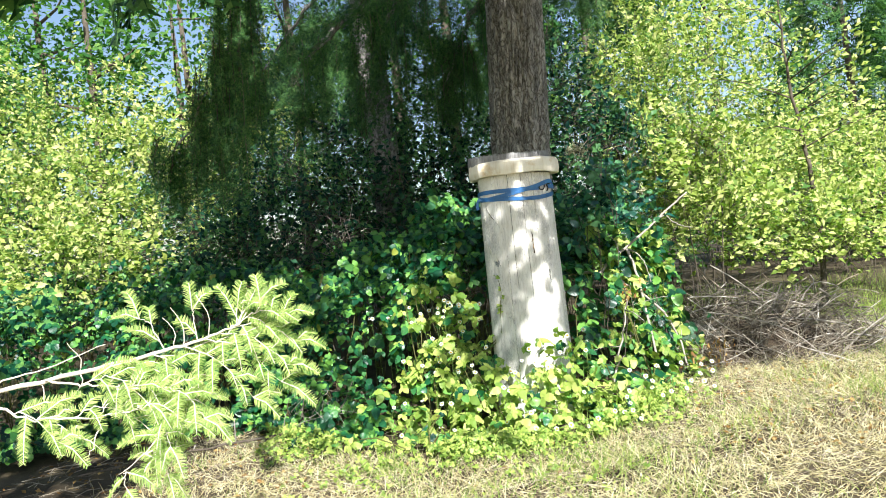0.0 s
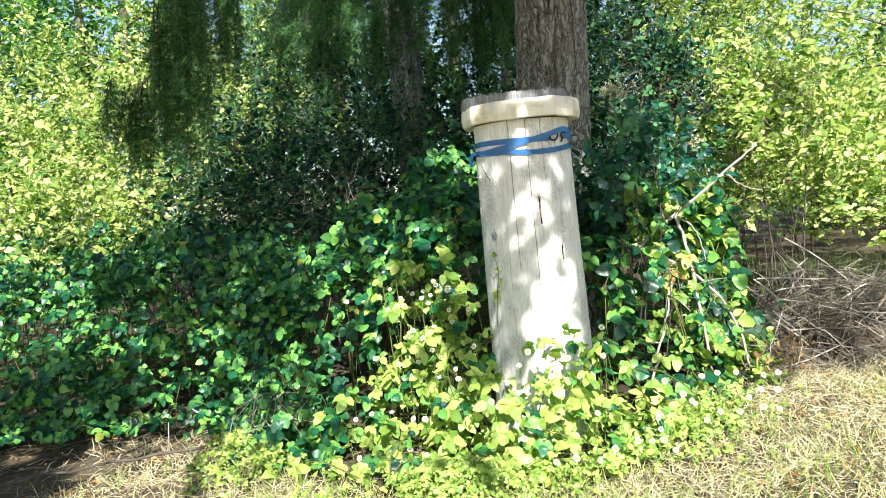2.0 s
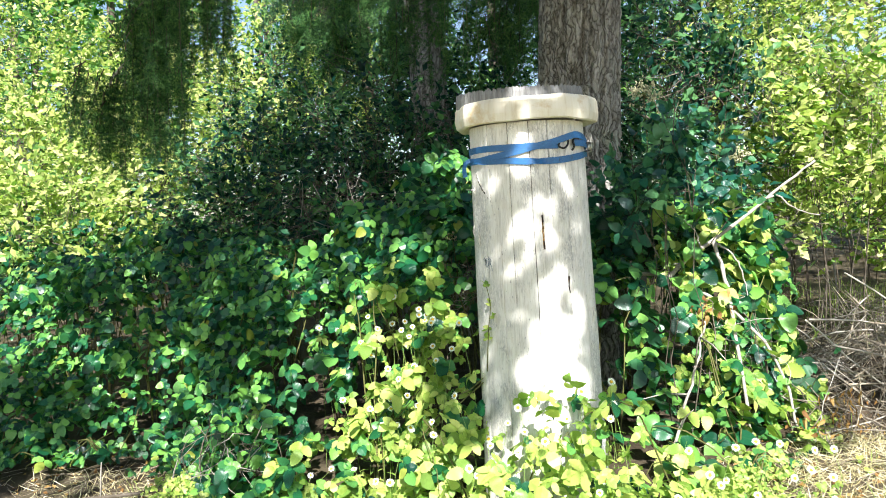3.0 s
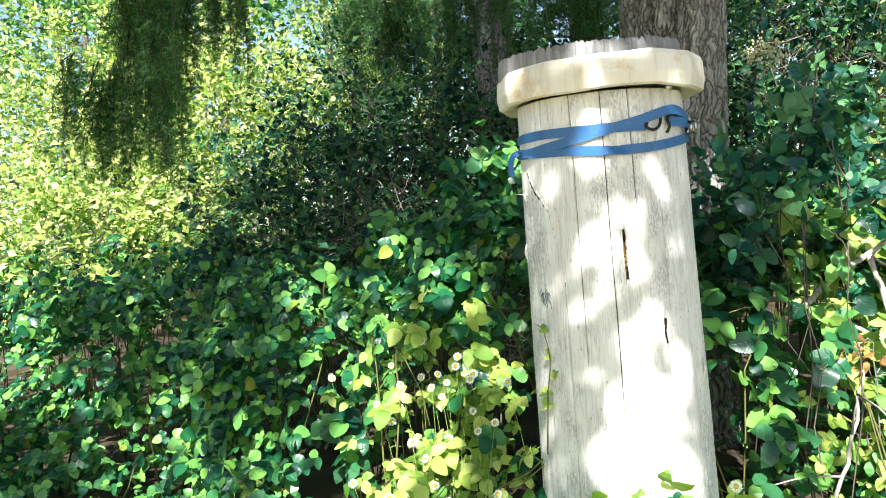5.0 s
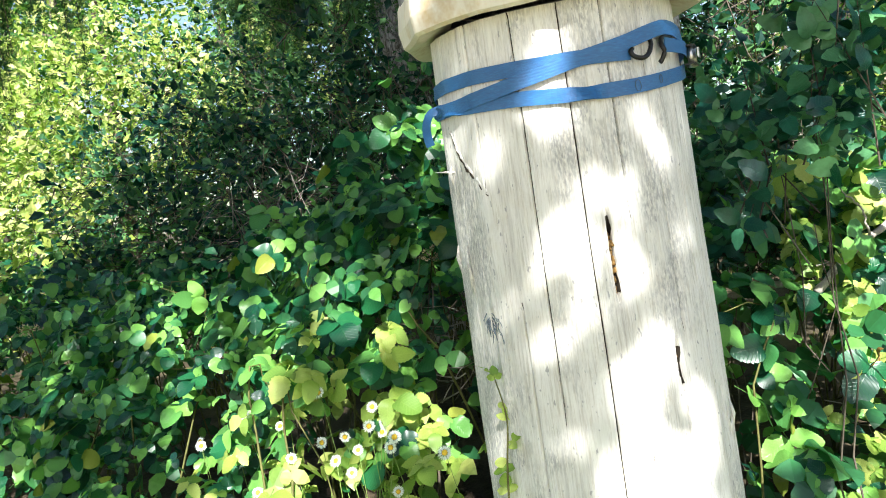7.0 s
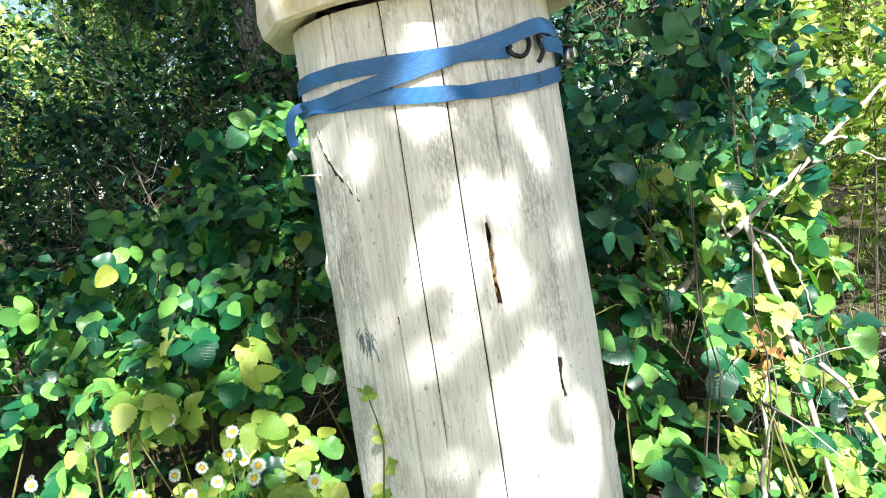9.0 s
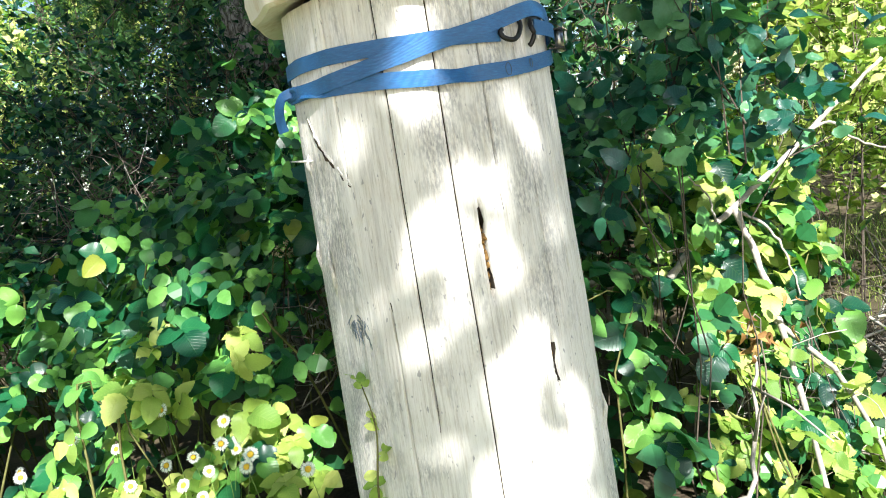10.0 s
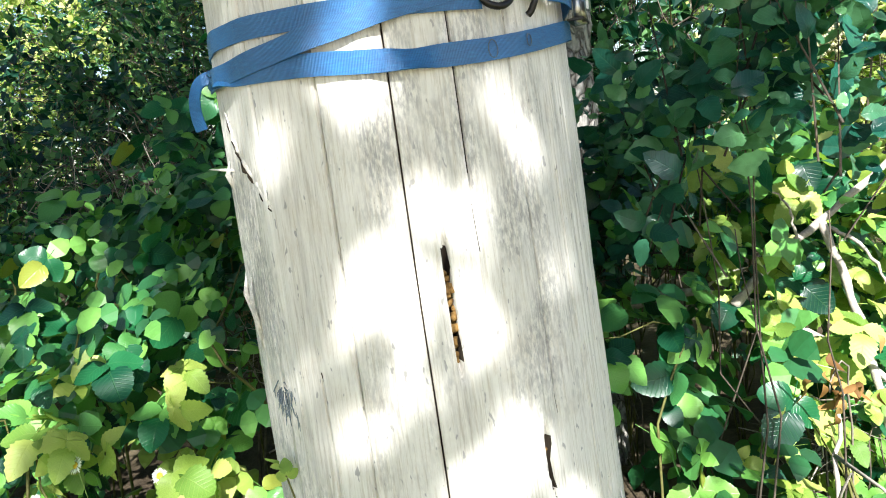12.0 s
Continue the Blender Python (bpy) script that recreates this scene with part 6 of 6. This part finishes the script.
build_dead_spray((1.60, 6.66, 0.86), 22, 511)
build_dead_spray((2.13, 6.48, 0.24), 12, 512)

# ---- fir bough reaching in from the open side, in full sun ----


def build_young_fir():
    rng = np.random.default_rng(91)
    o = np.array([-2.55, 2.25, 0.0])
    tree = thing("young_fir", tuple(o), "young fir with one bare-based bough of pale sunlit needles", "tree")
    part("trunk", from_pieces("trunk", [tube(curve_points([(0, 0, -0.05), (0.02, 0, 1.8), (0.05, 0.02, 5.6)], 14), np.linspace(0.09, 0.02, 14), 10)], BARK), tree)
    # unseen crown limbs, added to throw shade on the ground at the left
    for i, (x, y, z) in enumerate([(-3.5, 1.7, 3.0), (-2.2, 3.0, 3.3), (-3.1, 3.0, 3.5), (-3.4, 2.6, 3.9), (-2.9, 1.2, 3.6), (-2.0, 2.2, 4.2), (-1.9, 1.0, 3.6)]):
        fir_limb(tree, (o[0] + 0.03, o[1], z + 0.3), (x, y, z), 0.1, 140 + i, 0, (0.3, 0.5), 26, (0.4, 0.7), DENSE, 0.4, 0.25, 0.02)
    main = curve_points([np.array(q) - o for q in ((-2.53, 2.25, 1.02), (-1.9, 2.33, 1.05), (-1.44, 2.40, 1.075), (-1.07, 2.44, 1.12), (-0.84, 2.45, 1.16), (-0.74, 2.45, 1.185), (-0.68, 2.45, 1.21))], 40, 0.002, rng)
    bough = part("bough", from_pieces("bough", [tube(main, np.linspace(0.011, 0.002, 40), 7)], PALEWOOD), tree, "bare pale bough")

    def arm(pts, r0, r1, n=14):
        path = curve_points([np.array(q) - o for q in pts], n, 0.003, rng)
        part("twig", from_pieces("twig", [tube(path, np.linspace(r0, r1, n) * 0.7, 6)], PALEWOOD), bough)
        return path

    arm([(-1.55, 2.39, 1.07), (-1.40, 2.38, 1.11), (-1.26, 2.38, 1.135), (-1.08, 2.37, 1.19)], 0.006, 0.0015)
    low = arm([(-1.62, 2.38, 1.06), (-1.44, 2.36, 1.03), (-1.33, 2.35, 0.985), (-1.13, 2.36, 0.965), (-0.98, 2.36, 0.99)], 0.008, 0.002, 22)
    low2 = arm([(-1.30, 2.41, 1.09), (-1.18, 2.38, 1.07), (-1.05, 2.36, 1.055), (-0.85, 2.36, 1.03)], 0.006, 0.002, 18)
    arm([(-1.12, 2.37, 0.965), (-1.13, 2.36, 0.91), (-1.16, 2.35, 0.85)], 0.004, 0.0015)
    arm([(-1.05, 2.37, 1.06), (-1.08, 2.36, 1.01), (-1.12, 2.36, 0.97)], 0.004, 0.0015)
    for q in ((-1.22, 0.10), (-1.30, -0.09), (-1.20, -0.07), (-0.86, 0.13), (-0.78, 0.14), (-0.90, 0.10)):
        i = int(np.argmin(abs(main[:, 0] + o[0] - q[0])))
        p = main[i] + o
        arm([p, p + [0.012, -0.01, q[1] * 0.5], p + [-0.02, -0.02, q[1]]], 0.003, 0.001, 6)

    def frond(p, d, length, up, mat=NEEDLE_SUNLIT):
        """A shoot with two combed rows of flat needles."""
        d = unit(np.array(d, float))
        axis = [p, p + d * length * 0.5 + np.array([0, 0, 0.01]), p + d * length + np.array([0, 0, -0.012])]
        holder = part("shoot", from_pieces("shoot", [tube(axis, [0.0022, 0.0018, 0.001], 5)], PALEWOOD), bough)
        n = int(length / 0.0036)
        s = np.linspace(0.06, 1.0, n)
        k = np.concatenate([s, s])
        sg = np.repeat([-1.0, 1.0], n)
        base = p + d * (k * length)[:, None] + np.stack([0 * k, 0 * k, 0.01 * np.sin(k * 3.1) - 0.012 * k ** 2], -1)
        up = unit(np.array(up, float))
        side = unit(np.cross(d, up))
        tip = unit(side * sg[:, None] * 0.9 + d * 0.55 + rng.normal(0, 0.10, (2 * n, 3)) + up * rng.uniform(-0.1, 0.3, (2 * n, 1)))
        grow = 0.029 * np.clip(1.25 - 0.75 * k ** 3, 0.2, 1) * rng.uniform(0.85, 1.1, 2 * n)
        needle = (np.array([(-0.5, 0, 0), (0.5, 0, 0), (-0.55, 0.6, 0.03), (0.55, 0.6, 0.03), (0, 1, -0.02)]), np.array([(0, 1, 3), (0, 3, 2), (2, 3, 4)]))
        turn = frames_of(tip, np.tile(up, (2 * n, 1)) + rng.normal(0, 0.2, (2 * n, 3)))
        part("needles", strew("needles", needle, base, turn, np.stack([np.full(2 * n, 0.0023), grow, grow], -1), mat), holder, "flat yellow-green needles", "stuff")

    def branchlet(p, d, length, fronds, droop):
        """A side branch with shoots on both sides and one at its end."""
        d = unit(np.array(d, float))
        pts = [p + o, p + o + d * length * 0.5 + [0, 0, 0.02], p + o + d * length + [0, 0, -droop]]
        path = arm(pts, 0.0035, 0.0012, 12)
        side = unit(np.cross(d, [0.1, -0.8, 0.6]))
        for q in range(fronds):
            k = 2 + int(9 * q / max(1, fronds - 1))
            sg = 1 if q % 2 else -1
            w = d * rng.uniform(0.5, 1.0) + side * sg * rng.uniform(0.5, 1.0) + rng.normal(0, 0.18, 3)
            frond(path[min(k, 11)], w, rng.uniform(0.07, 0.14) * (1.15 - 0.04 * k), (rng.normal(0.1, 0.2), -0.8, 0.6 + rng.normal(0, 0.25)))
        frond(path[11], d + rng.normal(0, 0.1, 3) + [0, 0, -0.1], rng.uniform(0.09, 0.13), (0.1, -0.8, 0.6))

    for k, d, length, fronds, droop in ((39, (0.75, 0.0, 0.65), 0.10, 5, 0.0), (38, (0.1, 0.05, 1.0), 0.05, 2, 0.0), (37, (1.0, -0.1, 0.25), 0.16, 7, 0.02), (34, (1.0, 0.1, -0.15), 0.22, 9, 0.03), (31, (1.0, -0.1, -0.35), 0.24, 9, 0.04),
                                        (28, (0.9, 0.1, -0.5), 0.26, 9, 0.04), (25, (0.9, -0.1, -0.6), 0.26, 9, 0.04), (22, (0.7, 0.1, -0.8), 0.22, 8, 0.03), (27, (-0.1, 0.1, 0.8), 0.10, 2, 0.0), (23, (-0.45, 0.1, 0.75), 0.15, 3, 0.02), (20, (0.6, -0.2, -0.7), 0.18, 6, 0.02)):
        branchlet(main[k], d, length, fronds, droop)
    for path, first in ((low, 8), (low2, 6)):
        for i in range(first, len(path), 3):
            branchlet(path[i], (rng.uniform(0.5, 1.0), rng.normal(0, 0.2), rng.uniform(-0.75, 0.25)), rng.uniform(0.10, 0.20), 5, 0.02)
    tail = arm([(-1.0, 2.37, 0.99), (-0.92, 2.37, 0.93), (-0.98, 2.37, 0.85), (-1.08, 2.37, 0.78)], 0.004, 0.0015)
    for i in range(3, 14, 3):
        branchlet(tail[i], (rng.normal(0.1, 0.6), rng.normal(0, 0.2), rng.uniform(-1, -0.2)), 0.09, 4, 0.02)


build_young_fir()

# ---- small things on and beside the post ----


def build_sprig():
    rng = np.random.default_rng(95)
    at = post_point(-46, 0.99, 0.014)
    s = thing("bramble_sprig", tuple(at), "small bramble shoot climbing the face of the log post", "bramble")
    path = curve_points([(-0.02, -0.02, -0.32), (-0.005, -0.012, -0.12), (0.01, -0.006, 0.0), (-0.005, -0.006, 0.10)], 14)
    part("cane", from_pieces("cane", [tube(path, np.linspace(0.003, 0.0015, 14), 5)], CANE), s)
    for i, size in ((13, 0.026), (12, 0.024), (9, 0.036), (8, 0.034), (6, 0.032), (4, 0.036), (3, 0.036)):
        v, t, u = compound(3, rng)
        m4 = Matrix.Translation(path[i]) @ Euler((radians(50) + rng.normal(0, 0.3), rng.normal(0, 0.3), rng.uniform(-1.6, 1.6))).to_matrix().to_4x4()
        v2, t2, u2 = turned((v + [0, 0.75, 0.1], t, u), m4, size)
        # lime brightens this shoot in place of sun
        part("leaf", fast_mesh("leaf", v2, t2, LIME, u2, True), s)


build_sprig()


def build_umbel(at, label, mat, wide, rays, seed, stem_drop):
    rng = np.random.default_rng(seed)
    o = np.array(at) - [0, 0, stem_drop]
    f = thing("flower_cluster", tuple(o), label, "flower cluster", "flower heads")
    part("stem", from_pieces("stem", [tube(curve_points([(0.02, 0.05, 0), (0.01, 0.02, stem_drop * 0.6), (0, 0, stem_drop - wide * 0.5)], 8), 0.0025, 5)], CANE), f)
    pieces, buds = [], []
    for i in range(rays):
        d = unit(rng.normal(0, 1, 3) * [1, 1, 0.4] + [0, 0, 0.5])
        p = np.array([0, 0, stem_drop - wide * 0.5]) + d * wide * rng.uniform(0.4, 0.75)
        pieces.append(tube([(0, 0, stem_drop - wide * 0.5), p], [0.0012, 0.0008], 3, False))
        for j in range(5):
            q = p + rng.normal(0, wide * 0.07, 3)
            r = wide * rng.uniform(0.03, 0.055)
            ring = [(q + [0, 0, -r]), (q + [0, 0, 0]), (q + [0, 0, r])]
            buds.append(tube(ring, [r * 0.4, r, r * 0.3], 5))
    part("ray_mass", from_pieces("ray_mass", pieces, CANE), f, "", "stuff")
    part("blossom", from_pieces("blossom", buds, mat), f, "", "stuff")


build_umbel((1.31, 7.0, 2.17), "cream frothy flower head above the shaded shrub", CREAM, 0.14, 44, 1, 0.7)
build_umbel((0.62, 7.25, 2.10), "cream frothy flower head above the shaded shrub", CREAM, 0.12, 40, 2, 0.6)
build_umbel((1.95, 7.4, 1.75), "cream frothy flower head above the shaded shrub", CREAM, 0.12, 40, 3, 0.6)
for i, (x, y, z) in enumerate([(-0.05, 7.0, 1.12), (0.1, 6.75, 1.32), (-0.55, 6.9, 1.05), (-1.9, 7.2, 1.20), (0.22, 6.6, 1.0), (-0.3, 7.3, 1.3)]):
    build_umbel((x, y, z), "cluster of small bramble buds above the leaves", BUD, 0.07, 16, 20 + i, 0.4)
